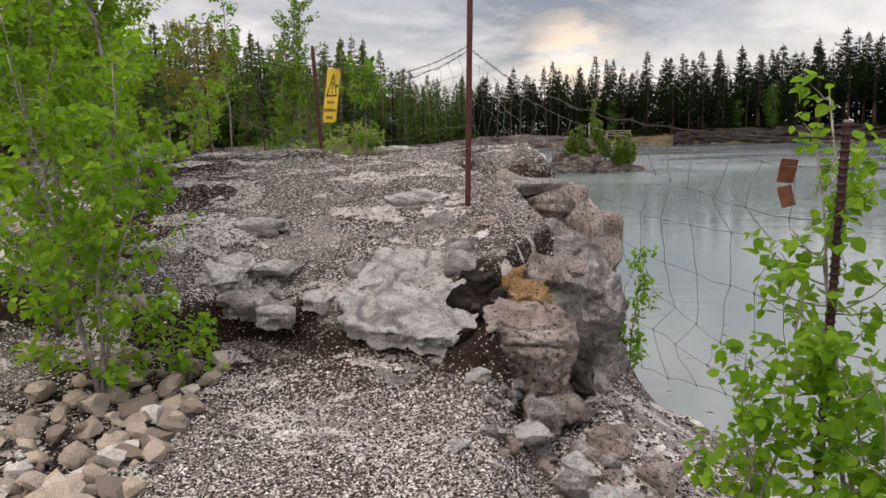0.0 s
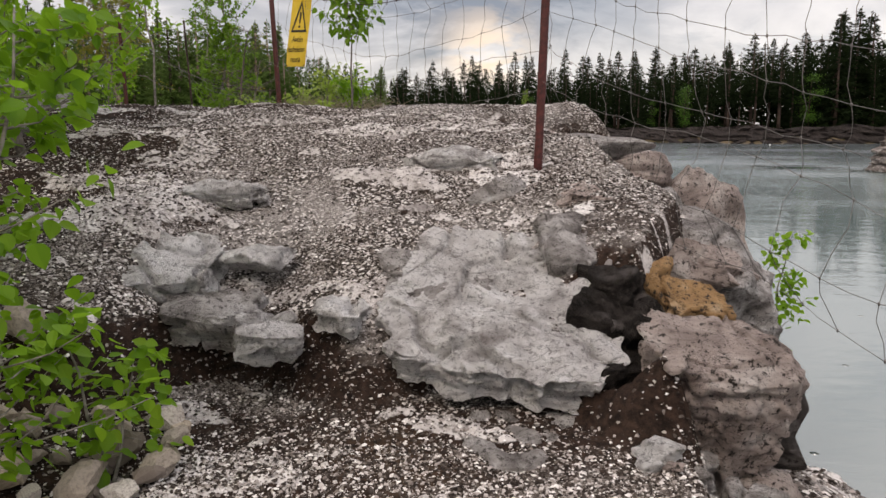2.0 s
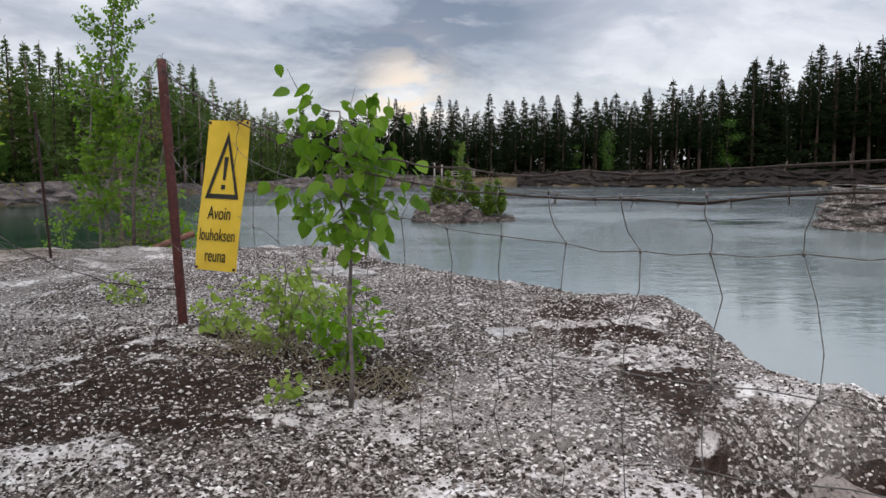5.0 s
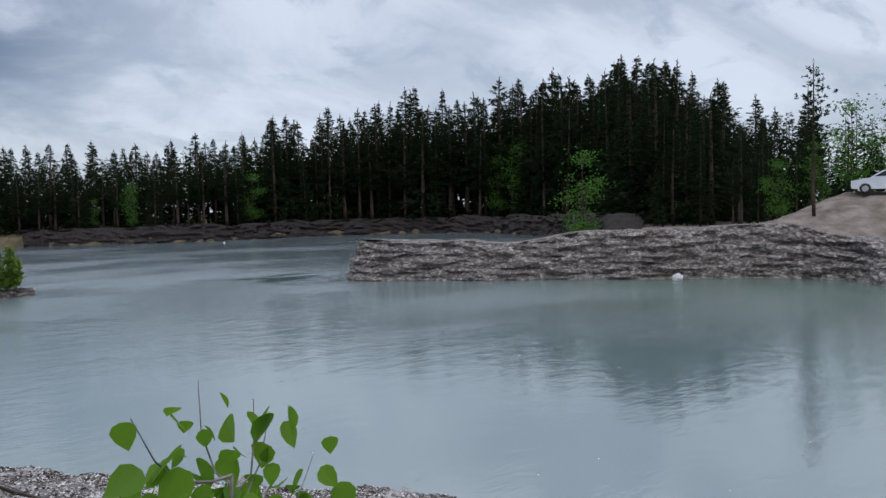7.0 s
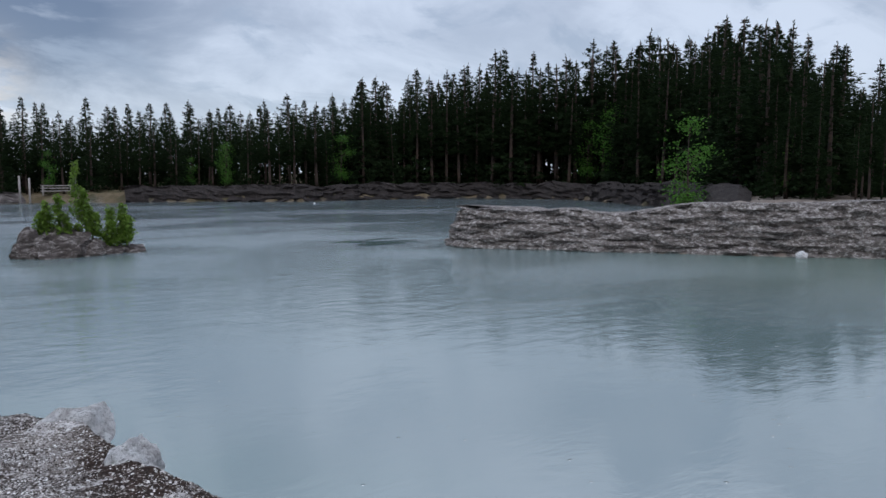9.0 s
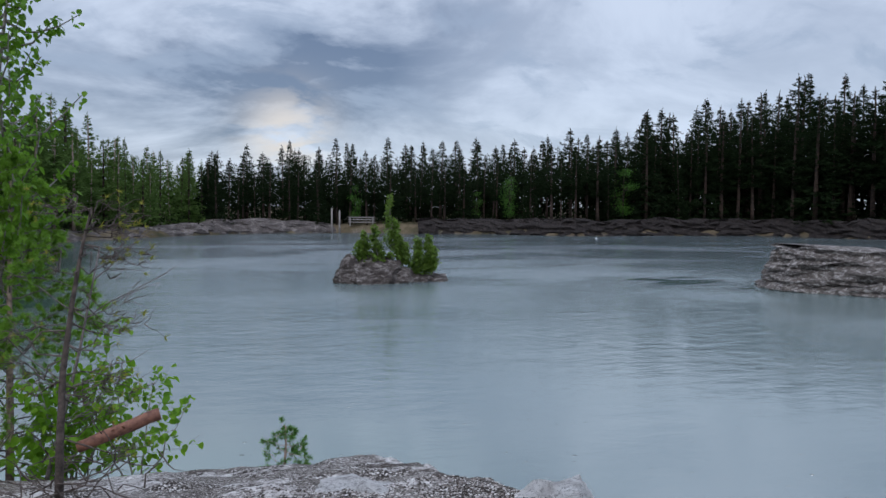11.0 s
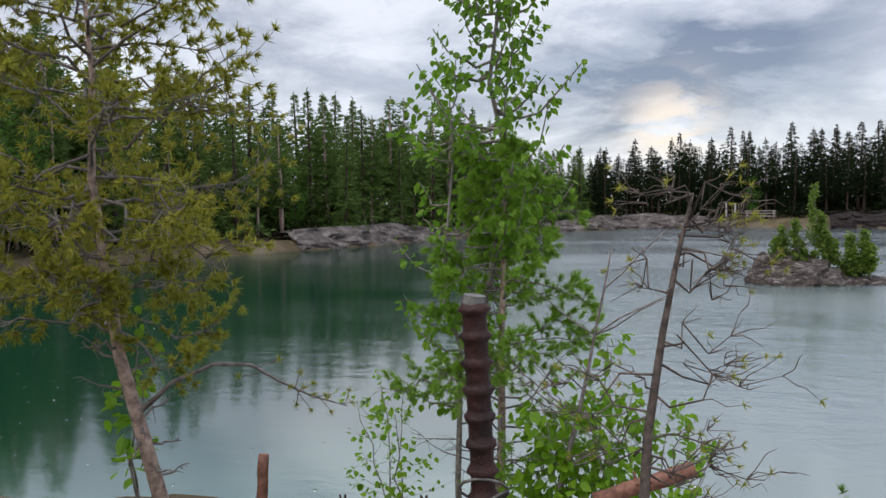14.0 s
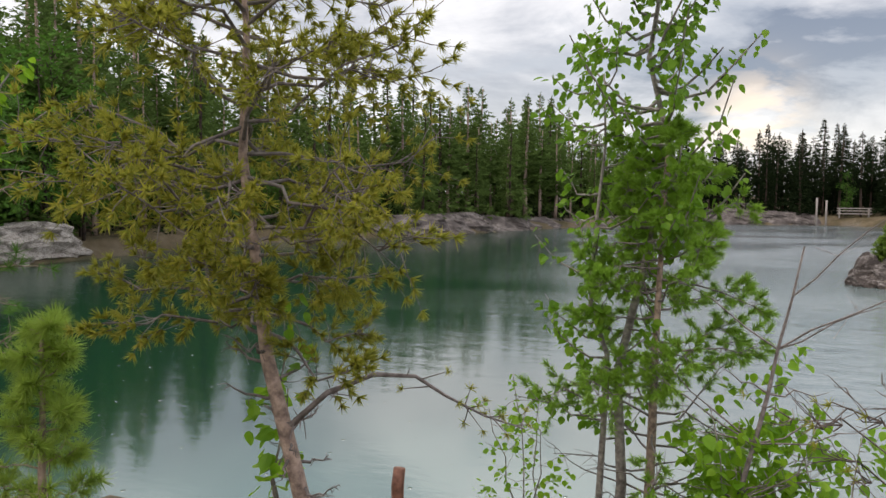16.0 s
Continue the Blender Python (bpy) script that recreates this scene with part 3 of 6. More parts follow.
# ---------------------------------------------------------------- far forest
def conifer_mesh(kind, seed):
    """Trunk and crown of a far tree, ten metres tall, as two soups."""
    random.seed(seed)
    trunk, crown = Soup(), Soup()
    bend = rnd(-0.25, 0.25)
    pts = [(bend * math.sin(k * 0.7) * 0.3, bend * k * 0.05, k * 10 / 7) for k in range(8)]
    trunk.tube(pts, [0.13 * (1 - k / 8.2) + 0.012 for k in range(8)], 6)
    lo = {"spruce": 0.8, "lone": 4.2}.get(kind) or rnd(2.4, 4.2)
    z = lo
    while z < 9.9:
        u = (z - lo) / (10 - lo)
        if kind == "spruce":
            reach, droop, n = (1.75 * (1 - u) ** 1.0 + 0.04) * rnd(0.7, 1.1), -0.22, 10
        elif kind == "lone":
            reach, droop, n = (2.3 * (1 - u) ** 0.6 + 0.05) * rnd(0.3, 1.0), 0.25, 6
        else:
            reach, droop, n = (1.75 * (1 - u) ** 0.85 * (0.35 + 0.65 * min(1.0, u * 3.0)) + 0.03) * rnd(0.45, 1.1), 0.22, 9
        for _ in range(n):
            a = rnd(0, 6.283)
            r = reach * rnd(0.55, 1.1)
            d = Vector((math.cos(a), math.sin(a), droop * rnd(0.3, 1.4)))
            side = Vector((-math.sin(a), math.cos(a), 0))
            o = Vector((0, 0, z + rnd(-0.15, 0.15)))
            steps = 2
            for s in range(1, steps + 1):
                c = o + d * r * s / steps
                for _ in range(int((8 if kind == "spruce" else 9) * (1 - 0.65 * u)) + 1):
                    w = rnd(0.10, 0.22) * (1.15 - 0.7 * u)
                    f = (d * rnd(0.4, 1.0) + side * rnd(-1, 1) + Vector((0, 0, rnd(-0.5, 0.55)))).normalized()
                    g = f.cross(rvec()).normalized()
                    b = c + rvec() * rnd(0.03, 0.26) * (1.05 - 0.9 * u)
                    crown.add([b, b + f * w + g * w * 0.36, b + f * w * 2.1, b + f * w - g * w * 0.36], [(0, 1, 2, 3)])
        z += rnd(0.36, 0.58) * (1 - 0.45 * u) if kind == "spruce" else rnd(0.38, 0.62) * (1 - 0.4 * u)
    for k in range(14):
        b = Vector((0, 0, 9.2 + 0.07 * k))
        f = (rvec() * 0.5 + Vector((0, 0, 0.9))).normalized()
        g = f.cross(rvec()).normalized()
        crown.add([b, b + f * 0.08 + g * 0.03, b + f * 0.2, b + f * 0.08 - g * 0.03], [(0, 1, 2, 3)])
    return trunk, crown


def broadleaf_mesh(seed):
    random.seed(seed)
    trunk, crown = Soup(), Soup()
    trunk.tube([(0, 0, 0), (0.1, 0, 3), (0.0, 0.1, 6), (0.1, 0, 9)], [0.10, 0.08, 0.05, 0.015], 6)
    for _ in range(46):
        z = rnd(1.6, 9.6)
        a, r = rnd(0, 6.283), 1.7 * math.sin(math.pi * min(1, (z - 1.2) / 9.2)) * rnd(0.3, 1.0)
        c = Vector((math.cos(a) * r, math.sin(a) * r, z))
        trunk.tube([(0, 0, z - 0.8), c], [0.03, 0.008], 4)
        for _ in range(34):
            b = c + Vector((random.gauss(0, 0.42), random.gauss(0, 0.42), random.gauss(0, 0.40)))
            w, f = rnd(0.09, 0.17), rvec()
            g = f.cross(rvec()).normalized()
            crown.add([b, b + f * w + g * w * 0.5, b + f * w * 1.8, b + f * w - g * w * 0.5], [(0, 1, 2, 3)])
    return trunk, crown


def prototype(name, soups, bark, leaf, label, group):
    e = base(name, 0, 0, 0, label, "tree", group)
    soups[0].make("trunk", bark, e, True)
    soups[1].make("crown", leaf, e)
    return e


PINES = [prototype("pine_tree", conifer_mesh("pine", 10 + k), BARK_FAR, NEEDLE_SHADED, "tall dark pine with a bare trunk in the far forest", "far forest trees") for k in range(5)]
SPRUCES = [prototype("spruce_tree", conifer_mesh("spruce", 30 + k), BARK_FAR, NEEDLE_SHADED, "slender dark pointed spruce in the far forest", "far forest trees") for k in range(4)]
# lit version of the far conifer needles, daylight put into the green
NEEDLE_LIT = mat_leaf("sunlit_needles", (0.055, 0.095, 0.025), (0.095, 0.155, 0.040), (0.14, 0.21, 0.052), 0.3, 0.85, 0.08)
GREENS = [prototype("pine_tree", conifer_mesh("pine", 70 + k), BARK_PINE, NEEDLE_LIT, "tall green pine with a reddish bare trunk in the shore forest", "shore forest trees") for k in range(3)]
GREENS += [prototype("spruce_tree", conifer_mesh("spruce", 80 + k), BARK_FAR, NEEDLE_LIT, "green pointed spruce in the shore forest", "shore forest trees") for k in range(2)]
BIRCHES = [prototype("birch_tree", broadleaf_mesh(50 + k), BARK_FAR, LEAF_FAR, "fresh green birch at the forest edge", "far forest trees") for k in range(2)]

# how high the tree line stands above the eye, by the bearing to the right of north
BEARING = (-80, -45, -38, -30, -20, -13, -10, -5, 2, 16, 25, 30, 35, 45, 53, 59, 64, 72, 90)
RISE = (0.26, 0.23, 0.20, 0.14, 0.13, 0.118, 0.080, 0.068, 0.080, 0.09, 0.100, 0.125, 0.145, 0.160, 0.185, 0.172, 0.13, 0.14, 0.14)
EYE = (-3.0, 8.5, 4.0)


def rise(x, y):
    return float(np.interp(math.degrees(math.atan2(x - EYE[0], y - EYE[1])), BEARING, RISE))


used_prototypes = set()


def plant(proto, x, y, h, sx=1.0):
    z = zat(x, y) - 0.05
    m = pose(x, y, z, rnd(-1.5, 1.5), rnd(-1.5, 1.5), rnd(0, 360)) @ Matrix.Diagonal((h / 10 * sx, h / 10 * sx, h / 10, 1))
    if proto in used_prototypes:
        t = copy_thing(proto, m)
        t.matrix_basis = m
    else:
        used_prototypes.add(proto)
        proto.matrix_basis = m


random.seed(77)
FOREST_LINE = [(-44, 30), (-43, 48), (-42, 60), (-36, 73), (-32, 82), (-25, 102), (-16, 117), (-7, 126), (8, 131), (20, 127), (31, 126), (43, 118), (60, 120), (78, 116), (92, 98), (84, 72), (66, 52), (56, 42)]
for row, (back, gap) in enumerate(((0.0, 2.6), (4.0, 2.6), (9.0, 2.8), (14.0, 3.2))):
    line = along(FOREST_LINE, gap)
    for i, (x, y) in enumerate(line):
        cx, cy = 15.0, 60.0
        L = math.hypot(x - cx, y - cy)
        k = (L + back + rnd(-1.5, 1.5)) / L
        px, py = cx + (x - cx) * k + rnd(-1, 1), cy + (y - cy) * k + rnd(-1, 1)
        dist = math.hypot(px - EYE[0], py - EYE[1])
        top = EYE[2] + rise(px, py) * dist
        h = max(5.0, (top - zat(px, py)) * (rnd(0.60, 0.98) if row == 0 else rnd(0.76, 1.07)))
        pick = random.random()
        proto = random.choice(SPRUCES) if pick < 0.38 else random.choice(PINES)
        # the western shore gets the lit needle colour, the rest the shaded one
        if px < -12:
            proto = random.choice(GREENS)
        if row == 0 and pick > 0.93:
            proto, h = random.choice(BIRCHES), h * 0.6
        plant(proto, px, py, h, rnd(1.0, 1.6))


def far_woods():
    """The depth of the forest behind its edge: too many trees to count."""
    random.seed(91)
    s, west = Soup(), Soup()
    dark_side = s
    for back, gap in ((6, 2.6), (13, 2.0), (18, 2.0), (24, 2.2), (31, 2.4)):
        for x, y in along(FOREST_LINE, gap):
            L = math.hypot(x - 15, y - 60)
            k = (L + back + rnd(-2, 2)) / L
            px, py = 15 + (x - 15) * k + rnd(-1, 1), 60 + (y - 60) * k + rnd(-1, 1)
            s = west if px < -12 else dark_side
            z0 = zat(px, py)
            dist = math.hypot(px - EYE[0], py - EYE[1])
            h = max(5.0, (EYE[2] + rise(px, py) * dist - z0) * rnd(0.62, 0.88))
            s.tube([(px, py, z0 - 0.2), (px, py, z0 + h)], [0.012 * h, 0.002 * h], 4, False)
            lo = rnd(0.03, 0.2)
            for i in range(150):
                u = random.random() ** 0.8
                r = h * 0.16 * (1 - u) ** 0.95 + 0.04
                a = rnd(0, 6.283)
                c = Vector((px + math.cos(a) * r * rnd(0.3, 1), py + math.sin(a) * r * rnd(0.3, 1), z0 + h * (lo + (1 - lo) * u)))
                w = h * rnd(0.026, 0.052) * (1.15 - 0.8 * u)
                f = Vector((math.cos(a), math.sin(a), rnd(-0.6, 0.4))).normalized()
                g = f.cross(rvec()).normalized()
                s.add([c, c + f * w + g * w * 0.5, c + f * w * 2, c + f * w - g * w * 0.5], [(0, 1, 2, 3)])
    tagged(dark_side.make("far_woods", NEEDLE_SHADED), "dense dark conifer forest closing the far shore", "forest", kind="stuff")
    tagged(west.make("far_woods", NEEDLE_LIT), "dense green conifer forest behind the rocky shore", "forest", kind="stuff")
    s = Soup()
    for n, (x, y) in enumerate(along(FOREST_LINE, 0.22)):
        L = math.hypot(x - 15, y - 60)
        k = (L + (rnd(-2.5, 6) if n % 3 == 0 else rnd(6, 30))) / L
        px, py = 15 + (x - 15) * k + rnd(-0.6, 0.6), 60 + (y - 60) * k + rnd(-0.6, 0.6)
        z0, h = zat(px, py), rnd(0.8, 3.2) if n % 3 == 0 else rnd(2.5, 5.5)
        for _ in range(24):
            c = Vector((px + random.gauss(0, 0.28 * h), py + random.gauss(0, 0.28 * h), z0 + h * abs(random.gauss(0.35, 0.3))))
            w, f = rnd(0.10, 0.22) * (1 if n % 3 == 0 else 2.2), rvec()
            g = f.cross(rvec()).normalized()
            s.add([c, c + f * w + g * w * 0.5, c + f * w * 2, c + f * w - g * w * 0.5], [(0, 1, 2, 3)])
    tagged(s.make("undergrowth", NEEDLE_SHADED), "low dark green undergrowth at the forest edge", "undergrowth", kind="stuff")


far_woods()

# ---------------------------------------------------------------- stones
def rock_mesh(size, seed, cuts=3, rough=0.25):
    """An angular stone: a lumpy block cut by random planes."""
    random.seed(seed)
    bm = bmesh.new()
    bmesh.ops.create_cube(bm, size=1)
    bmesh.ops.subdivide_edges(bm, edges=bm.edges[:], cuts=cuts, use_grid_fill=True)
    sx, sy, sz = size
    planes = [(rvec(), rnd(0.36, 0.52)) for _ in range(14)]
    for v in bm.verts:
        p = v.co * (0.75 + 0.35 / max(0.5, v.co.length * 1.3))
        for nrm, d in planes:
            over = p.dot(nrm) - d
            if over > 0:
                p = p - nrm * over
        q = Vector((p.x * sx, p.y * sy, p.z * sz))
        n = noise.fractal(q * (1.6 / min(sx, sy)) + Vector((seed * 3.7, 0, 0)), 0.8, 2.2, 6)
        step = noise.noise(Vector((seed, seed * 2.0, q.z * 5.0 / sz)))
        q += p.normalized() * (n * rough + 0.10 * step) * min(sx, sy, sz)
        v.co = q
    return bm


def slab_mesh(size, seed, cuts):
    """A bedded slab: flat-topped and round-cornered, with broken layers round its rim and a pitted skin."""
    bm = bmesh.new()
    bmesh.ops.create_cube(bm, size=1)
    bmesh.ops.subdivide_edges(bm, edges=bm.edges[:], cuts=cuts, use_grid_fill=True)
    sx, sy, sz = size
    off = Vector((seed * 3.1, seed * 1.7, 0))
    for v in bm.verts:
        p = v.co * 2
        r = (abs(p.x) ** 5 + abs(p.y) ** 5) ** (1 / 5)
        k = 1 / max(1.0, r)
        a = math.atan2(p.y, p.x)
        rim = 1 + 0.17 * noise.fractal(Vector((math.cos(a) * 1.8, math.sin(a) * 1.8, seed)), 0.8, 2.2, 5)
        layer = 0.17 * noise.noise(Vector((seed, math.floor(p.z * 2.2) * 3.3, a * 0.8)))
        q = Vector((p.x * k * sx / 2 * (rim + layer * r), p.y * k * sy / 2 * (rim + layer * r), p.z * sz / 2))
        q.z -= 0.35 * sz * max(0.0, r - 0.80) * (1 if p.z > 0 else 0)
        w = q + off
        n = noise.fractal(w * 3.5, 0.9, 2.0, 4) * 0.045 + noise.noise(w * 16) * 0.014 + noise.noise(w * 34) * 0.008
        crack = abs(noise.noise(w * 4.2))
        n -= 0.045 * max(0.0, 1 - crack / 0.08)
        n += 0.014 * math.floor(3 * noise.noise(w * 2.6 + Vector((0, 0, 5)))) / 3
        d = Vector((p.x * r ** 3, p.y * r ** 3, p.z * abs(p.z) ** 3 * 1.4))
        v.co = q + (d.normalized() if d.length > 0.01 else Vector((0, 0, 1))) * n
    return bm


def slab(x, y, z, size, turn, seed, material, label, tilt=(0, 0), cuts=30):
    ob = mesh_object("rock", slab_mesh(size, seed, cuts), material)
    ob.matrix_world = pose(x, y, z, tilt[0], tilt[1], turn)
    return tagged(ob, label, "rock", "ledge rocks")


def stone(x, y, z, size, turn, seed, material, label, tilt=(0, 0), cuts=9, rough=0.22, name="rock", group="ledge rocks"):
    ob = mesh_object(name, rock_mesh(size, seed, cuts, rough), material)
    ob.matrix_world = pose(x, y, z, tilt[0], tilt[1], turn)
    return tagged(ob, label, "rock", group)


# near-black rock colour that holds the shade of the ledge hollow
ROCK_HOLLOW_SHADE = mat_rock("shaded_hollow_rock", (0.008, 0.007, 0.006), (0.022, 0.018, 0.016), (0.12, 0.105, 0.10), 6.0, 1.4, grime=0.6)
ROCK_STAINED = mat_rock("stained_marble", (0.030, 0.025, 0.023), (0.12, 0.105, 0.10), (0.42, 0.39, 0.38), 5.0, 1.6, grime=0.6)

# the broken ledge across the way up: slabs lie flush with the slope behind and break off in front
slab(-1.88, 3.42, 1.77, (0.62, 0.46, 0.18), 10, 11, ROCK_WHITE, "flat white marble slab breaking out of the ledge", (20, -4), 34)
slab(-1.52, 3.18, 1.63, (0.38, 0.28, 0.16), -12, 60, ROCK, "grey broken shoulder of the marble ledge", (16, 4), 24)
slab(-1.26, 3.04, 1.58, (0.25, 0.20, 0.18), 24, 12, ROCK_WHITE, "pale squared marble block at the ledge", (18, 8), 20)
slab(-0.97, 3.10, 1.66, (0.22, 0.18, 0.12), -15, 13, ROCK_WHITE, "small rounded white stone on the gravel", (10, 4), 16)
stone(-1.40, 3.52, 1.83, (0.30, 0.24, 0.12), 30, 14, ROCK_WHITE, "small pale slab half buried in gravel")
slab(-0.30, 3.24, 1.66, (0.92, 0.92, 0.17), -8, 15, ROCK_WHITE, "broad grey-white marble ledge slab with pitted top", (24, 5), 60)
slab(-0.62, 3.42, 1.73, (0.42, 0.40, 0.18), 24, 61, ROCK, "grey pitted shoulder beside the broad ledge slab", (24, -4), 24)
slab(0.08, 3.56, 1.83, (0.42, 0.46, 0.22), 14, 62, ROCK, "grey cracked slab above the dark hollow", (22, 6), 26)
slab(-0.21, 2.74, 1.25, (0.52, 0.34, 0.18), 10, 16, ROCK, "low grey stone lying under the ledge", (16, 4), 24)
slab(-0.42, 2.56, 1.22, (0.22, 0.20, 0.10), -20, 63, ROCK, "small grey stone lying under the ledge", (10, 0), 14)
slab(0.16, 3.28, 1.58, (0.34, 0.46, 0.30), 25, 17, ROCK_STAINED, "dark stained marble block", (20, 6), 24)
# stones that fill the hollow, their black colour standing for its shade
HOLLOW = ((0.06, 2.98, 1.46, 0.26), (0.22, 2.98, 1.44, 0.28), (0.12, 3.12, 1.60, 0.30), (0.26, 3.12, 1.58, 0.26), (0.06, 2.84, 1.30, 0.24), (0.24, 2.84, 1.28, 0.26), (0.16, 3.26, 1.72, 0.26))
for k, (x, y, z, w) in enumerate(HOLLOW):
    stone(x, y, z, (w, w * 0.9, w * 0.8), 40 * k, 400 + k, ROCK_HOLLOW_SHADE, "stone in the hollow of the ledge, coloured black as its shade", (15, 5 * k - 10), 12, 0.30)
slab(0.34, 3.40, 1.74, (0.22, 0.26, 0.22), -12, 18, ROCK_ORANGE, "ochre-stained fractured stone block", (18, 8), 18)
slab(0.46, 3.22, 1.66, (0.28, 0.26, 0.20), 20, 64, ROCK_ORANGE, "ochre-stained fractured stone block", (22, 10), 18)
stone(0.60, 3.62, 1.76, (0.34, 0.36, 0.24), 18, 28, ROCK_PINK, "brownish cracked block on the cliff edge", (2, 12))
slab(0.46, 2.98, 1.42, (0.54, 0.46, 0.44), 12, 19, ROCK_PINK, "pinkish fractured stone block at the cliff edge", (18, 8), 30)
slab(0.30, 2.74, 1.18, (0.26, 0.2, 0.11), -20, 20, ROCK, "cracked brown-grey stone below the pink block", (10, 4), 20)
slab(0.58, 2.62, 1.08, (0.22, 0.2, 0.12), 14, 65, ROCK, "cracked brown-grey stone below the pink block", (8, 10), 20)
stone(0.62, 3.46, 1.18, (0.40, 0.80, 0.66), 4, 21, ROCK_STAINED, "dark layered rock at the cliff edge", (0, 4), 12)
stone(0.86, 4.10, 1.42, (0.56, 0.90, 1.04), -4, 22, ROCK, "tall grey rock block at the cliff edge", (0, 6), 12)
stone(0.92, 4.80, 1.60, (0.62, 0.90, 1.08), 10, 23, ROCK_PINK, "weathered brown rock block at the cliff edge", (0, 8), 12)
stone(0.62, 5.45, 1.80, (0.60, 0.80, 0.80), 22, 24, ROCK_PINK, "yellowish weathered rock at the cliff edge", (0, 10), 11)
stone(0.50, 4.30, 1.97, (0.62, 0.50, 0.26), 35, 25, ROCK, "grey cracked slab near the fence post", (0, 6))
stone(0.30, 5.05, 2.28, (0.70, 0.55, 0.22), -20, 26, ROCK, "pale cracked slab on the cliff top")
slab(-0.52, 4.62, 2.20, (0.58, 0.36, 0.16), -10, 27, ROCK_WHITE, "pale flat stone bedded in gravel", (8, 0), 24)
stone(-0.28, 4.16, 2.03, (0.34, 0.26, 0.24), 15, 29, ROCK, "lumpy grey stone bedded in gravel")
stone(0.12, 4.06, 2.02, (0.32, 0.26, 0.22), -35, 30, ROCK_PINK, "lumpy brownish stone bedded in gravel")
slab(-2.20, 3.86, 1.95, (0.26, 0.95, 0.14), -42, 31, ROCK_WHITE, "long white marble vein standing out of gravel", (0, 6), 22)
slab(-1.72, 4.06, 2.07, (0.42, 0.14, 0.10), 16, 32, ROCK_WHITE, "narrow white marble vein in gravel", (6, 0), 18)
stone(-2.45, 3.40, 1.78, (0.40, 0.60, 0.22), 20, 33, ROCK_WHITE, "white marble slab beside the path")
stone(0.50, 2.40, 1.03, (0.24, 0.18, 0.11), 14, 34, ROCK_WHITE, "pale broken stone at the foot of the ledge")
stone(0.78, 2.16, 0.94, (0.23, 0.2, 0.15), -24, 35, ROCK_WHITE, "pale broken stone at the foot of the ledge")
stone(0.98, 2.62, 0.90, (0.3, 0.27, 0.22), 5, 36, ROCK_PINK, "pale broken stone at the foot of the ledge")
stone(0.74, 1.86, 0.98, (0.18, 0.15, 0.12), 40, 37, ROCK, "broken stone on the gravel slope")
stone(-4.15, 6.45, 2.52, (0.80, 0.75, 0.62), 15, 38, ROCK, "grey boulder among the birches", (0, 0), 12)
stone(-3.45, 4.75, 2.38, (0.70, 0.60, 0.46), -15, 39, ROCK, "grey boulder among the birches")
stone(-0.62, 7.35, 2.56, (0.34, 0.22, 0.10), 15, 40, ROCK_WHITE, "small white stone on the cliff top")
stone(-0.28, 9.0, 2.46, (0.42, 0.26, 0.10), 20, 41, ROCK_WHITE, "small white stone on the cliff top")
stone(-1.75, 8.75, 2.56, (0.44, 0.26, 0.12), -10, 42, ROCK_WHITE, "small white stone on the cliff top")
stone(-1.55, 9.55, 2.54, (0.50, 0.30, 0.12), 30, 43, ROCK_WHITE, "white stone at the cliff edge")
stone(0.30, 7.35, 2.36, (0.30, 0.75, 0.22), -8, 44, ROCK, "pale cracked rim stone of the cliff", (0, 10))
stone(0.38, 8.35, 2.30, (0.40, 0.80, 0.34), 12, 45, ROCK_WHITE, "pale cracked rim stone of the cliff", (0, 12))
stone(-1.42, 11.55, 2.36, (0.36, 0.55, 0.28), -20, 46, ROCK_WHITE, "white weathered rim stone of the cliff", (0, 8))
stone(-1.62, 12.35, 2.36, (0.50, 0.42, 0.26), 20, 47, ROCK_WHITE, "white weathered rim stone of the cliff")
stone(-1.30, 10.75, 2.32, (0.40, 0.60, 0.16), 10, 48, ROCK_WHITE, "smooth white stone at the cliff edge")
stone(-2.6, 12.85, 2.36, (0.60, 0.36, 0.16), -8, 49, ROCK_WHITE, "white weathered rim stone of the cliff")
stone(0.72, 3.75, 0.92, (0.55, 0.70, 0.50), -10, 51, ROCK, "dark layered rock low on the cliff", (0, 4))
stone(0.86, 4.45, 0.95, (0.60, 0.80, 0.60), 14, 52, ROCK, "dark layered rock low on the cliff", (0, -4))
stone(0.68, 3.06, 0.98, (0.42, 0.50, 0.40), 24, 53, ROCK_PINK, "cracked brown-grey rock low on the cliff", (4, 0))
stone(0.68, 4.25, 1.85, (0.50, 0.56, 0.26), -14, 54, ROCK, "grey cracked slab on the cliff edge", (0, 8))
stone(0.68, 3.86, 1.72, (0.38, 0.44, 0.28), 26, 55, ROCK_PINK, "brownish cracked block on the cliff edge", (0, 8))
stone(0.52, 5.0, 2.12, (0.44, 0.46, 0.22), 40, 56, ROCK_PINK, "ochre-stained slab on the cliff edge", (0, 8))
stone(0.26, 6.05, 2.26, (0.50, 0.70, 0.26), 20, 57, ROCK_PINK, "weathered slab on the cliff edge", (0, 10))
stone(1.22, 2.30, 0.82, (0.27, 0.24, 0.18), 12, 58, ROCK_PINK, "pale broken stone at the foot of the ledge")
stone(0.98, 1.90, 0.88, (0.2, 0.18, 0.14), 33, 59, ROCK_WHITE, "pale broken stone at the foot of the ledge")
random.seed(41)
RUBBLE = [(rnd(0.15, 1.25), rnd(1.5, 2.75), rnd(0.07, 0.20), rnd(0, 360)) for _ in range(44)]
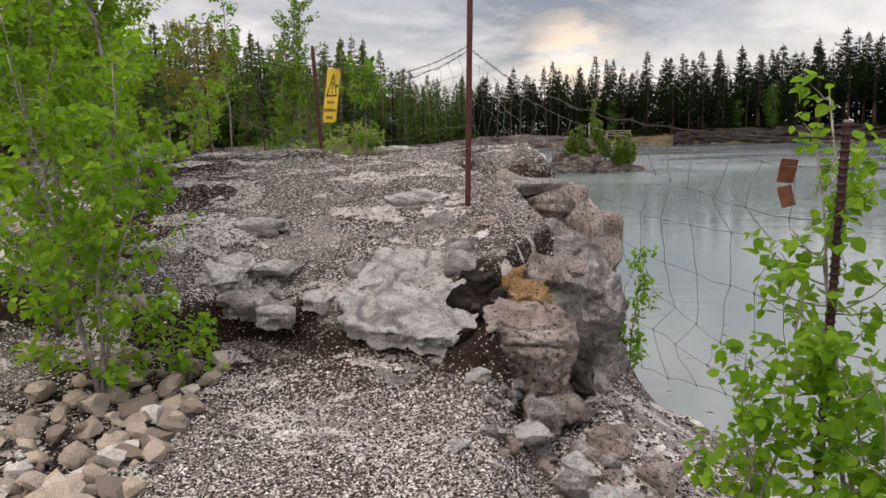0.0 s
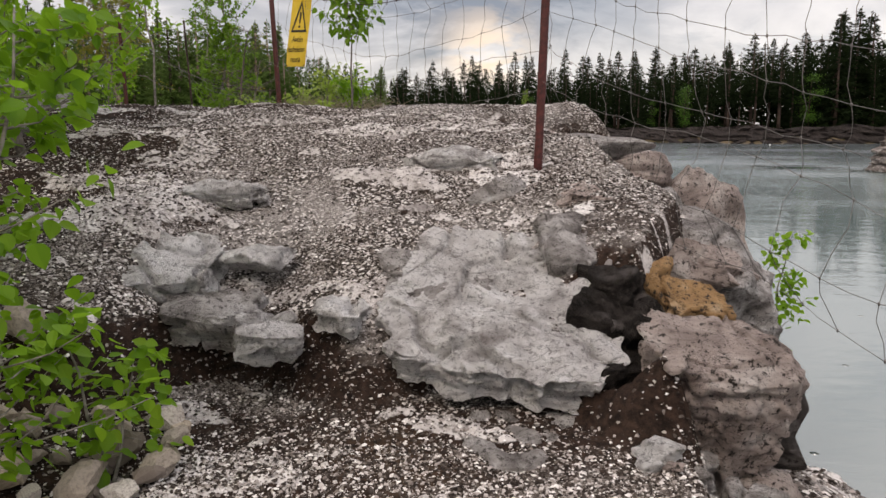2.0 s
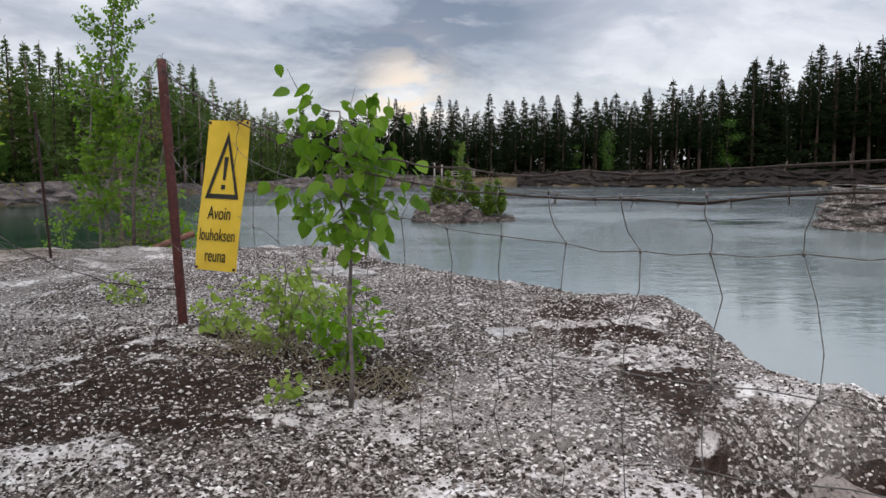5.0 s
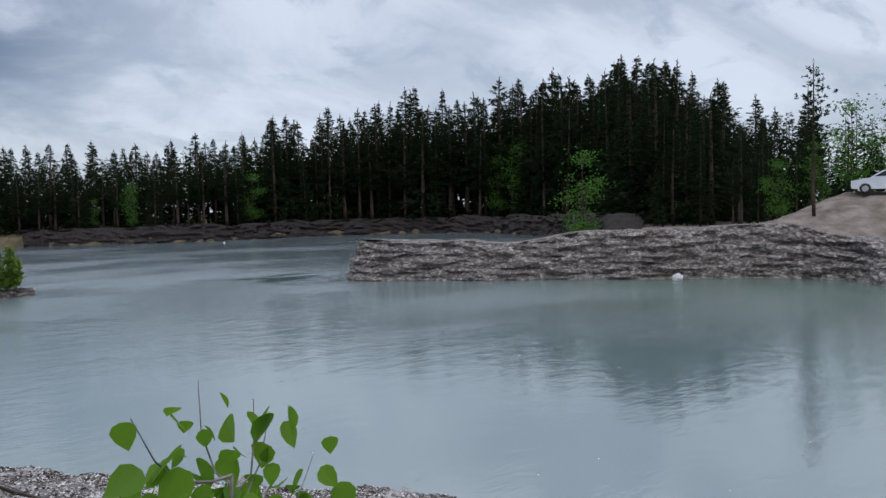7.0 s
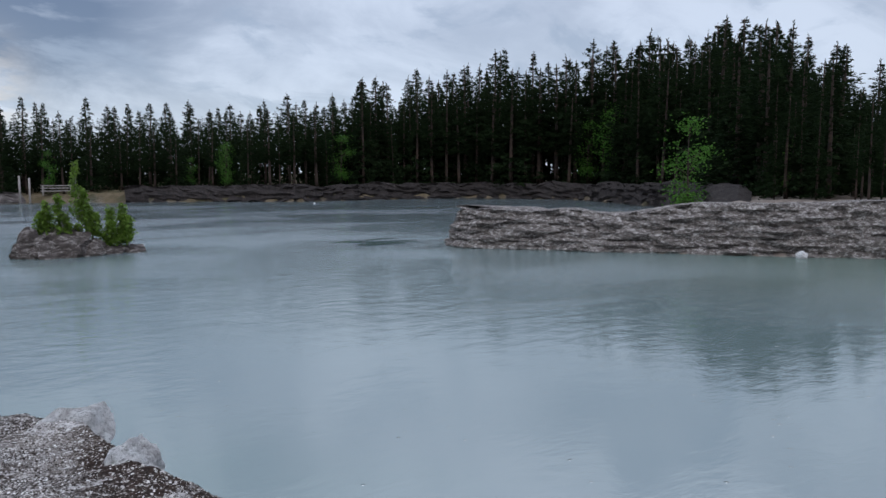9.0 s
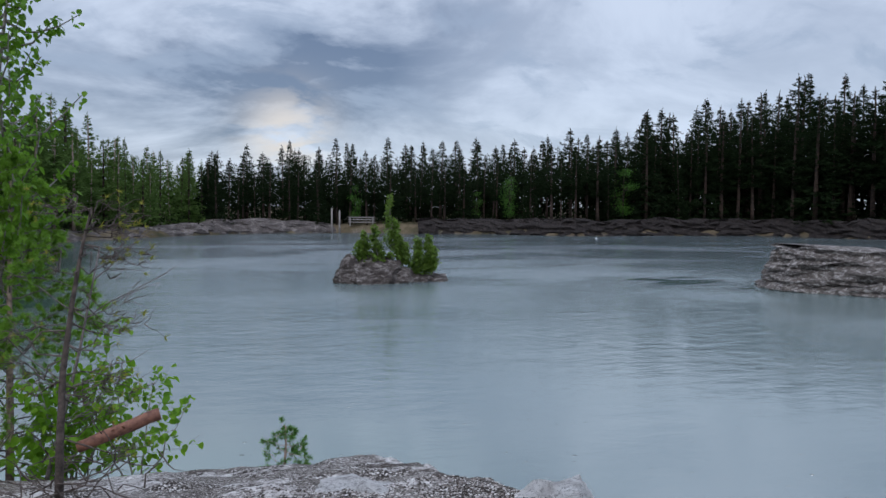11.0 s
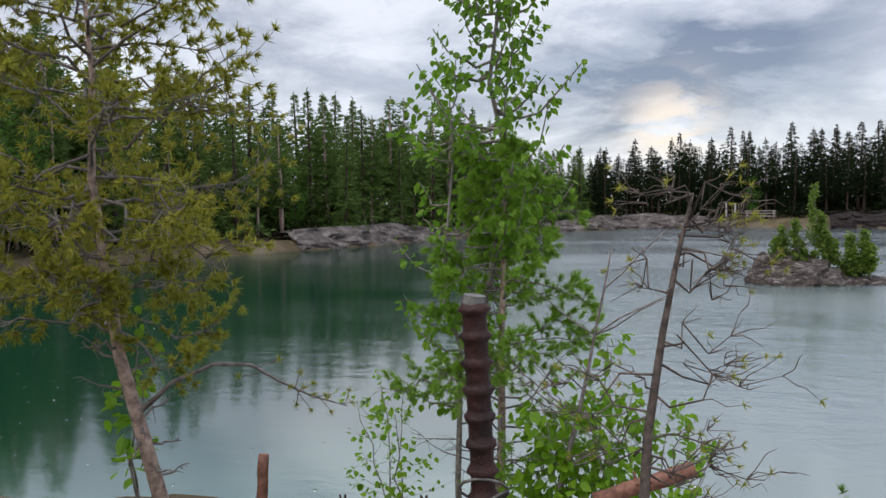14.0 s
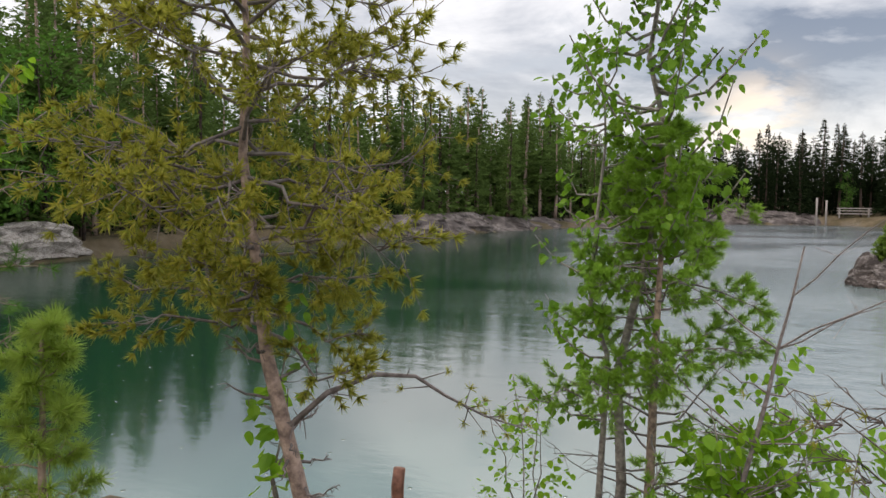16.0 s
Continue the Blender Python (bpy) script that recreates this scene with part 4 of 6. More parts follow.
for k, (x, y, w, a) in enumerate(RUBBLE):
    stone(x, y, zat(x, y) + w * 0.12, (w, w * 0.75, w * 0.5), a, 430 + k, (ROCK_WHITE, ROCK, ROCK_PINK)[k % 3], "pale broken stone of the rubble under the cliff edge", (8, -6), 4, 0.2, "rubble_stone", "rubble under the ledge")
stone(33.0, 27.6, 0.12, (0.75, 0.55, 0.45), 30, 50, ROCK_WHITE, "white boulder at the foot of the headland", group="shore boulders")


# ---------------------------------------------------------------- loose gravel
def mat_gravel():
    m = Mat("gravel_chips", 0.9, 0, 0.1)
    m.color(m.mix(m.step(m.noise(60, 4), 0.45, 0.7, 0, 0.4), m.ramp(m.island(), (0.0, (0.016, 0.012, 0.010)), (0.42, (0.040, 0.031, 0.027)), (0.56, (0.17, 0.145, 0.13)), (0.74, (0.44, 0.40, 0.38)), (1.0, (0.86, 0.84, 0.82))), (0.20, 0.17, 0.15)))
    m.bump(m.noise(90, 4), 0.3, 0.004)
    return m.mat


def mat_cobble():
    m = Mat("heap_stone", 0.8, 0, 0.3)
    tone = m.ramp(m.chance(), (0.0, (0.15, 0.12, 0.10)), (0.3, (0.30, 0.25, 0.21)), (0.6, (0.42, 0.36, 0.30)), (0.85, (0.52, 0.43, 0.33)), (1.0, (0.62, 0.60, 0.58)))
    m.color(m.mix(m.step(m.noise(14, 7, 0.65), 0.4, 0.7, 0, 0.7), tone, (0.16, 0.13, 0.115)))
    m.bump(m.noise(40, 6), 0.5, 0.01)
    return m.mat


GRAVEL, COBBLE = mat_gravel(), mat_cobble()


def zmany(x, y):
    """Ground heights for many places at once."""
    i, j = np.searchsorted(gx, x) - 1, np.searchsorted(gy, y) - 1
    u, v = (x - gx[i]) / (gx[i + 1] - gx[i]), (y - gy[j]) / (gy[j + 1] - gy[j])
    g = flat.reshape(len(gy), len(gx))
    return (g[j, i] * (1 - u) + g[j, i + 1] * u) * (1 - v) + (g[j + 1, i] * (1 - u) + g[j + 1, i + 1] * u) * v


def chips(name, count, x0, x1, y0, y1, lo, hi, seed, label):
    rng = np.random.default_rng(seed)
    x, y = rng.uniform(x0, x1, count * 2), rng.uniform(y0, y1, count * 2)
    patchy = np.sin(x * 2.3 + 1.3 * np.sin(y * 1.7)) + np.sin(y * 2.9 + 1.1 * np.sin(x * 2.1)) + rng.normal(0, 0.9, count * 2)
    hollow = np.exp(-((x - 0.12) / 0.20) ** 2 - ((y - 2.98) / 0.34) ** 2)
    keep = (shore_distance(x, y) > 0.35) & (patchy > -1.3) & (rng.random(count * 2) > 1.6 * hollow)
    x, y = x[keep][:count], y[keep][:count]
    n = len(x)
    r = lo + (hi - lo) * rng.random(n) ** 3
    z = zmany(x, y) + r * 0.18
    a, b, c = r * rng.uniform(0.6, 1.2, n), r * rng.uniform(0.45, 1.0, n), r * rng.uniform(0.25, 0.6, n)
    zero = np.zeros(n)
    corner = np.stack([np.stack(p, -1) for p in ((a, zero, -c * 0.3), (zero, b, -c * 0.2), (-a * 0.9, zero, zero), (zero, -b, 0.1 * c), (a * 0.25, b * 0.2, c), (-a * 0.3, -b * 0.25, c * 0.8))], 1)
    t, p = rng.uniform(0, 6.283, n), rng.uniform(-0.6, 0.6, n)
    ct, st, cp, sp = np.cos(t), np.sin(t), np.cos(p), np.sin(p)
    X, Y, Z = corner[..., 0], corner[..., 1], corner[..., 2]
    Y, Z = Y * cp[:, None] - Z * sp[:, None], Y * sp[:, None] + Z * cp[:, None]
    X, Y = X * ct[:, None] - Y * st[:, None], X * st[:, None] + Y * ct[:, None]
    verts = np.stack([X + x[:, None], Y + y[:, None], Z + z[:, None]], -1).reshape(-1, 3)
    tris = np.array([(0, 1, 4), (1, 2, 5), (1, 5, 4), (2, 3, 5), (3, 0, 4), (3, 4, 5)])
    faces = (np.arange(n)[:, None, None] * 6 + tris).reshape(-1, 3)
    tagged(data_object(name, verts.tolist(), faces.tolist(), GRAVEL), label, "gravel", kind="stuff")


chips("gravel", 170000, -3.0, 0.9, 0.4, 6.0, 0.003, 0.015, 5, "loose pale marble chips on dark soil")
chips("gravel", 80000, -1.5, 0.9, 0.3, 2.62, 0.004, 0.014, 8, "loose pale marble chips in front of the ledge")
chips("gravel", 95000, -3.4, 0.5, 5.8, 13.0, 0.004, 0.013, 6, "loose pale marble chips on the cliff top")
chips("gravel", 5000, 0.6, 2.6, 1.0, 4.8, 0.008, 0.030, 7, "loose pale stones on the slope to the water")


def stone_heap():
    heap = base("stone_heap", -2.0, 1.6, zat(-2.0, 1.6), "heap of broken brown and grey stones beside the path", "stone heap")
    protos = []
    for k in range(7):
        ob = mesh_object("stone", rock_mesh((1, rnd(0.7, 0.95), rnd(0.5, 0.8)), 200 + k, 2, 0.12), COBBLE)
        protos.append(ob.data)
        bpy.data.objects.remove(ob)
    random.seed(12)
    n = 0
    while n < 290:
        x = -1.05 - abs(random.gauss(0, 0.75))
        y = rnd(0.3, 2.8)
        if x > -1.1 - 0.18 * (y - 0.5) or (x < -2.1 and y > 2.6):
            continue
        r = 0.035 + 0.15 * random.random() ** 2.2
        ob = new("stone", protos[n % 7])
        ob.parent = heap
        ob.matrix_parent_inverse = heap.matrix_world.inverted()
        ob.matrix_basis = pose(x, y, zat(x, y) + r * rnd(0.15, 0.45), rnd(-30, 30), rnd(-30, 30), rnd(0, 360)) @ Matrix.Diagonal((r, r, r, 1))
        n += 1


bpy.context.view_layer.update()


# ---------------------------------------------------------------- plants
def bent(p0, p1, sag, n=5, jitter=0.0):
    p0, p1 = Vector(p0), Vector(p1)
    out = []
    for k in range(n):
        u = k / (n - 1)
        j = rvec() * jitter * math.sin(math.pi * u)
        out.append(p0.lerp(p1, u) + Vector((0, 0, -sag * 4 * u * (1 - u))) + j)
    return out


def leafy(name, x, y, height, label, seed, leaf_mat=None, reach=0.35, stems=1, branches=14, leaves=16, leaf=0.05, low=0.15, lean=(0, 0), z=None,
          droop=0.35, category="sapling", group="birch saplings", thick=0.011, bark=None, flatten=1.0, taper=0.7):
    """A young broadleaf: bending stems, side twigs and many single leaves."""
    random.seed(seed)
    e = base(name, x, y, (zat(x, y) if z is None else z) - 0.02, label, category, group)
    twigs, green = Soup(), Soup()
    for k in range(stems):
        wood = Soup()
        a = rnd(0, 6.283)
        spread = 0.0 if stems == 1 else reach * rnd(0.3, 0.9)
        h = height * (1 if k == 0 else rnd(0.55, 0.95))
        tip = Vector((lean[0] + math.cos(a) * spread, lean[1] + math.sin(a) * spread, h))
        stem = bent((0, 0, 0), tip, 0, 8, 0.03 * height)
        wood.tube(stem, [thick * (1.05 - i / 8) + 0.0012 for i in range(8)], 7)
        wood.make("stem", bark or BARK_BIRCH, e, True)
        for b in range(branches):
            u = low + (1 - low) * (b + rnd(0, 1)) / branches
            i = min(6, int(u * 7))
            p = stem[i].lerp(stem[i + 1], u * 7 - i)
            a = rnd(0, 6.283)
            r = reach * (1 - taper * u) * rnd(0.5, 1.15)
            q = p + Vector((math.cos(a) * r, math.sin(a) * r * flatten, r * rnd(0.15, 0.8)))
            twig = bent(p, q, r * droop * 0.3, 5, 0.06 * r)
            twigs.tube(twig, [thick * 0.36, thick * 0.3, thick * 0.24, thick * 0.17, thick * 0.1], 4, False)
            for _ in range(leaves):
                t = random.random() ** 0.6 * 3.999
                j = int(t)
                at = twig[j].lerp(twig[j + 1], t - j) + rvec() * leaf * 0.85
                d = (Vector((math.cos(a), math.sin(a), 0)) * rnd(0.2, 1) + rvec() * 0.8 + Vector((0, 0, -droop - 0.2))).normalized()
                n = (Vector((0, 0, 1)) + rvec() * 0.7).normalized()
                s = leaf * rnd(0.55, 1.15)
                green.leaf(at, d, n, s, s * 0.78)
    tagged(twigs.make("twig", bark or BARK_BIRCH, e, True), kind="stuff")
    tagged(green.make("foliage", leaf_mat or LEAF, e), kind="stuff")
    return e


def needles(soup, at, along_dir, count, length, width=0.0022, spread=0.9):
    for _ in range(count):
        d = (along_dir * rnd(0.4, 1.0) + rvec() * spread).normalized()
        side = d.cross(rvec()).normalized() * width
        tip = at + d * length * rnd(0.75, 1.1)
        soup.add([at - side, at + side, tip], [(0, 1, 2)])


def pine(name, x, y, z, trunk, label, seed, branches, reach, lo, mat, tufts=9, thick=0.05, nlen=0.05, ncount=22, shape=None, bare=0, width=0.0022, brush=0):
    """A young pine: a barked trunk, bent boughs with side twigs, and needle tufts at the twig ends."""
    random.seed(seed)
    e = base(name, x, y, z, label, "pine tree")
    pts = [Vector(p) for p in trunk]
    t, wood, green, dead = Soup(), Soup(), Soup(), Soup()
    n = len(pts)
    t.tube(pts, [thick * (1 - 0.9 * i / (n - 1)) + 0.004 for i in range(n)], 10)
    t.make("trunk", BARK_PINE, e, True)

    def at(u):
        i = min(n - 2, int(u * (n - 1)))
        return pts[i].lerp(pts[i + 1], u * (n - 1) - i)

    for b in range(branches + bare):
        is_bare = b >= branches
        u = rnd(0.12, lo) if is_bare else lo + (1 - lo) * (b + rnd(0, 1)) / branches
        p = at(u)
        a = b * 2.4 + rnd(-0.5, 0.5)
        v = (u - lo) / (1 - lo)
        r = reach * (shape(v) if shape else (1 - 0.75 * v)) * rnd(0.6, 1.1) * (0.6 if is_bare else 1)
        d = Vector((math.cos(a), math.sin(a), 0))
        q = p + d * r + Vector((0, 0, r * rnd(-0.25, 0.6)))
        bough = bent(p, q, r * rnd(-0.05, 0.12), 6, 0.11 * r)
        wood.tube(bough, [thick * k for k in (0.26, 0.22, 0.18, 0.14, 0.10, 0.06)], 5, False)
        for _ in range(tufts if not is_bare else 6):
            tt = (0.25 + 0.75 * random.random() ** 0.7) * 4.999
            j = int(tt)
            s = bough[j].lerp(bough[j + 1], tt - j)
            w = s + (d * rnd(0.2, 1) + rvec() * 0.8).normalized() * r * rnd(0.12, 0.32)
            wood.tube([s, s.lerp(w, 0.5) + rvec() * 0.01, w], [thick * 0.07, thick * 0.05, thick * 0.03], 4, False)
            if brush and not is_bare:
                for f in range(brush):
                    needles(green, s.lerp(w, 0.68 + 0.32 * f / (brush - 1)), (w - s).normalized(), ncount, nlen, width, 0.62)
            elif not is_bare:
                needles(green, w, (w - s).normalized(), ncount, nlen, width)
                needles(green, s.lerp(w, 0.55), (w - s).normalized(), ncount // 2, nlen, width)
    tagged(wood.make("bough", TWIG if bare else BARK_PINE, e, True), kind="stuff")
    if green.v:
        tagged(green.make("foliage", mat, e), kind="stuff")
    return e


# saplings on the way up
leafy("birch_sapling", -1.95, 2.05, 2.3, "bushy green birch sapling growing out of the stone heap", 61, reach=0.62, stems=4, branches=22, leaves=26, leaf=0.062, low=0.10, thick=0.012)
leafy("birch_sapling", -2.70, 2.75, 2.6, "bushy green birch sapling growing out of the stone heap", 62, reach=0.8, stems=4, branches=24, leaves=34, leaf=0.06, low=0.12, thick=0.013)
leafy("birch_sapling", -1.62, 2.42, 0.55, "small leafy birch shoot at the ledge", 63, reach=0.34, stems=2, branches=8, leaves=12, leaf=0.058, low=0.3, thick=0.006)
leafy("birch_tree", -2.95, 4.35, 3.6, "young birch with fresh green leaves beside the path", 64, reach=0.95, stems=2, branches=42, leaves=60, leaf=0.06, low=0.10, thick=0.022, category="tree")
leafy("birch_tree", -3.9, 5.1, 4.2, "young birch with fresh green leaves beside the path", 65, reach=1.2, stems=2, branches=46, leaves=62, leaf=0.065, low=0.15, thick=0.026, category="tree")
leafy("birch_tree", -5.2, 6.0, 5.2, "young birch with fresh green leaves beside the path", 66, reach=1.5, stems=2, branches=50, leaves=66, leaf=0.075, low=0.1, thick=0.03, category="tree")
leafy("birch_tree", -5.0, 3.8, 4.4, "young birch with fresh green leaves beside the path", 67, reach=1.4, stems=2, branches=46, leaves=60, leaf=0.075, low=0.1, thick=0.03, category="tree")
leafy("birch_tree", -6.8, 8.5, 5.0, "young birch with fresh green leaves beside the path", 68, reach=1.7, stems=2, branches=40, leaves=48, leaf=0.085, low=0.05, thick=0.03, category="tree")
leafy("birch_sapling", -3.80, 8.35, 2.2, "slim young birch on the cliff top", 69, reach=0.55, stems=1, branches=22, leaves=22, leaf=0.055, low=0.35, thick=0.012)
leafy("birch_sapling", -4.62, 8.95, 1.1, "leafy birch shrub on the cliff top", 70, reach=0.55, stems=3, branches=14, leaves=18, leaf=0.05, low=0.1, thick=0.007)
leafy("birch_sapling", -6.0, 9.0, 1.6, "leafy birch shrub on the cliff top", 71, reach=0.7, stems=3, branches=16, leaves=20, leaf=0.055, low=0.1, thick=0.008)
leafy("birch_sapling", 1.27, 4.38, 1.05, "slim leafy sapling at the foot of the rock", 72, reach=0.24, stems=2, branches=20, leaves=16, leaf=0.05, low=0.05, z=0.78, thick=0.007)
leafy("birch_sapling", 1.62, 0.62, 1.9, "leafy young birch in front of the fence post", 73, reach=0.52, stems=3, branches=20, leaves=22, leaf=0.052, low=0.12, thick=0.010, z=1.0)
leafy("birch_sapling", 1.30, 0.80, 1.40, "thin leafy birch shoots below the fence", 74, reach=0.34, stems=3, branches=12, leaves=13, leaf=0.05, low=0.45, thick=0.007, z=0.95)
leafy("birch_sapling", 1.78, 0.30, 1.15, "leafy birch shrub below the fence", 75, reach=0.5, stems=4, branches=14, leaves=24, leaf=0.055, low=0.2, thick=0.007, z=1.0)
# round the sign
LEAF_RIM = mat_leaf("rim_birch_leaf", (0.06, 0.14, 0.012), (0.13, 0.26, 0.020), (0.24, 0.38, 0.035), 0.42)
leafy("aspen_sapling", -1.38, 6.38, 1.05, "young aspen with broad hanging leaves on the cliff top", 76, LEAF_RIM, reach=0.31, stems=1, branches=26, leaves=13, leaf=0.060, low=0.58, thick=0.008, bark=TWIG, droop=0.9, group="aspen saplings", lean=(-0.02, 0.0), taper=0.3)
leafy("willow_shrub", -1.72, 7.15, 0.42, "low yellow-green willow shrub beside the signpost", 77, LEAF_YOUNG, reach=0.34, stems=6, branches=7, leaves=13, leaf=0.040, low=0.15, thick=0.004, category="shrub", group="low shrubs")
leafy("willow_shrub", -1.42, 6.72, 0.40, "low bright green shrub beside the young aspen", 78, LEAF, reach=0.16, stems=4, branches=6, leaves=9, leaf=0.052, low=0.1, thick=0.004, category="shrub", group="low shrubs")
leafy("willow_shrub", -2.05, 7.42, 0.26, "small green shrub at the foot of the signpost", 79, LEAF_YOUNG, reach=0.20, stems=4, branches=5, leaves=8, leaf=0.042, low=0.1, thick=0.003, category="shrub", group="low shrubs")
leafy("willow_shrub", -1.62, 6.38, 0.12, "tiny green seedling on the gravel", 80, LEAF_YOUNG, reach=0.07, stems=2, branches=4, leaves=4, leaf=0.042, low=0.2, thick=0.003, category="shrub", group="low shrubs")
leafy("willow_shrub", -2.75, 8.35, 0.22, "small green shrub on the cliff top", 81, LEAF_YOUNG, reach=0.16, stems=3, branches=5, leaves=8, leaf=0.04, low=0.1, thick=0.003, category="shrub", group="low shrubs")


def dry_grass(x, y, count, size, seed, label):
    random.seed(seed)
    s = Soup()
    z0 = zat(x, y)
    for _ in range(count):
        a = rnd(0, 6.283)
        p = Vector((x + random.gauss(0, size * 0.5), y + random.gauss(0, size * 0.4), z0 + 0.01))
        d = Vector((math.cos(a), math.sin(a) * 0.5, 0)) * size * rnd(0.5, 1.3)
        s.tube([p, p + d * 0.5 + Vector((0, 0, rnd(0.03, 0.12))), p + d + Vector((0, 0, rnd(0.0, 0.06)))], [0.0018, 0.0014, 0.0006], 3, False)
    tagged(s.make("dry_grass", GRASS_DRY), label, "grass", kind="stuff")


dry_grass(-1.75, 7.05, 90, 0.30, 1, "bleached dry grass lying round the shrubs")
dry_grass(-1.35, 6.55, 70, 0.30, 2, "bleached dry grass lying round the shrubs")

# ---------------------------------------------------------------- trees on the rim
# the leaning yellowed pine
pine("pine_tree", -6.27, 12.98, zat(-6.18, 12.98) - 0.05, [(0.05, 0.08, 0), (-0.04, 0.0, 0.55), (-0.13, -0.05, 1.0), (-0.16, -0.07, 1.35), (-0.20, -0.09, 1.75), (-0.17, -0.10, 2.2), (-0.22, -0.08, 2.65)],
     "small crooked pine with yellowed needles leaning over the water", 91, 64, 0.74, 0.38, NEEDLE_OLD, 21, 0.032, 0.045, 22, lambda v: 0.55 + 0.9 * math.sin(math.pi * min(1, 0.12 + v * 0.8)) * 0.5, 14, 0.0042, 2)


def pine_bough(x, y, z, points, label, seed):
    random.seed(seed)
    e = base("pine_bough", x, y, z, label, "branch")
    w, g = Soup(), Soup()
    pts = [Vector(p) for p in points]
    w.tube(pts, [0.014 * (1 - 0.8 * i / (len(pts) - 1)) for i in range(len(pts))], 6)
    for k in range(26):
        i = random.randrange(1, len(pts))
        p = pts[i - 1].lerp(pts[i], random.random())
        q = p + rvec() * rnd(0.04, 0.12)
        w.tube([p, q], [0.003, 0.0015], 4, False)
        if i >= len(pts) - 3:
            needles(g, q, (q - p).normalized(), 24, 0.035)
    w.make("wood", TWIG, e, True)
    g.make("foliage", NEEDLE_OLD, e)


pine_bough(-6.30, 12.93, 3.10, [(0, 0, 0), (0.12, 0.06, 0.12), (0.28, 0.13, 0.19), (0.42, 0.2, 0.18), (0.52, 0.26, 0.10), (0.66, 0.32, 0.02), (0.80, 0.38, -0.03)],
           "long low pine bough reaching out over the water", 92)

leafy("birch_sapling", -6.52, 13.12, 1.15, "leafy shoot behind the leaning pine", 93, reach=0.24, stems=2, branches=6, leaves=6, leaf=0.075, low=0.4, thick=0.007)
# the tall birch and the green pine grown into it
leafy("birch_tree", -5.42, 15.45, 4.75, "tall slim birch with hanging leaves at the water's edge", 94, LEAF_RIM, reach=0.70, stems=1, branches=62, leaves=36, leaf=0.066, low=0.40, thick=0.036, lean=(0.30, 0.1), droop=0.8, category="tree", z=1.45, taper=0.25)
leafy("birch_tree", -5.50, 15.42, 3.3, "second thin birch stem beside the tall one", 95, LEAF_RIM, reach=0.55, stems=1, branches=28, leaves=22, leaf=0.066, low=0.25, thick=0.024, lean=(-0.05, 0.0), droop=0.7, category="tree", z=1.45, taper=0.3)
pine("pine_tree", -5.22, 15.46, 1.45, [(0, 0, 0), (0.02, 0, 0.8), (0.03, 0.0, 1.6), (0.05, 0, 2.3), (0.07, 0, 3.0)], "young green pine grown up through the birch", 96, 54, 0.95, 0.28, NEEDLE_FRESH, 18, 0.034, 0.060, 18, None, 16, 0.0034, 4)
leafy("alder_bush", -4.62, 15.2, 1.45, "leafy green bush at the water's edge", 97, reach=0.62, stems=6, branches=12, leaves=13, leaf=0.082, low=0.2, thick=0.008, category="bush", group="rim bushes", droop=0.6, z=1.55)
leafy("alder_bush", -4.15, 15.0, 1.10, "leafy green bush at the water's edge", 98, reach=0.5, stems=4, branches=9, leaves=11, leaf=0.07, low=0.3, thick=0.007, category="bush", group="rim bushes", droop=0.6, z=1.65)
leafy("birch_sapling", -5.9, 15.2, 1.3, "low leafy birch shoots at the water's edge", 99, reach=0.55, stems=4, branches=10, leaves=8, leaf=0.05, low=0.2, thick=0.006, z=1.5)
leafy("birch_tree", -8.2, 12.7, 4.4, "green birch hanging over the near bank", 103, reach=0.9, stems=2, branches=40, leaves=34, leaf=0.06, low=0.35, thick=0.03, droop=0.8, category="tree")
pine("pine_tree", -7.45, 12.84, zat(-7.45, 12.84), [(0, 0, 0), (0, 0, 0.35), (0.02, 0, 0.7), (0.02, 0, 1.0)], "bright yellow-green pine seedling on the bank", 104, 28, 0.28, 0.1, LEAF_YOUNG, 8, 0.018, 0.085, 26, None, 0, 0.003)
pine("pine_tree", -8.35, 13.0, zat(-8.35, 13.0) - 0.05, [(0, 0, 0), (0, 0, 0.7), (0.02, 0, 1.5), (0.02, 0, 2.2), (0, 0, 2.8)], "green pine on the near bank", 105, 30, 0.75, 0.2, NEEDLE, 8, 0.04, 0.07, 24)
pine("pine_tree", -2.98, 15.2, zat(-2.98, 15.2) - 0.08, [(0, 0, 0), (0, 0.01, 0.22), (0.01, 0, 0.40), (0.01, 0, 0.58)], "small green pine seedling below the rim", 106, 20, 0.34, 0.12, NEEDLE, 5, 0.012, 0.05, 20, None, 0, 0.003)


BARK_DEAD = mat_plain("dark_dead_bark", (0.045, 0.035, 0.03), (0.14, 0.11, 0.095), 30, 0.9, 0, 0.6)


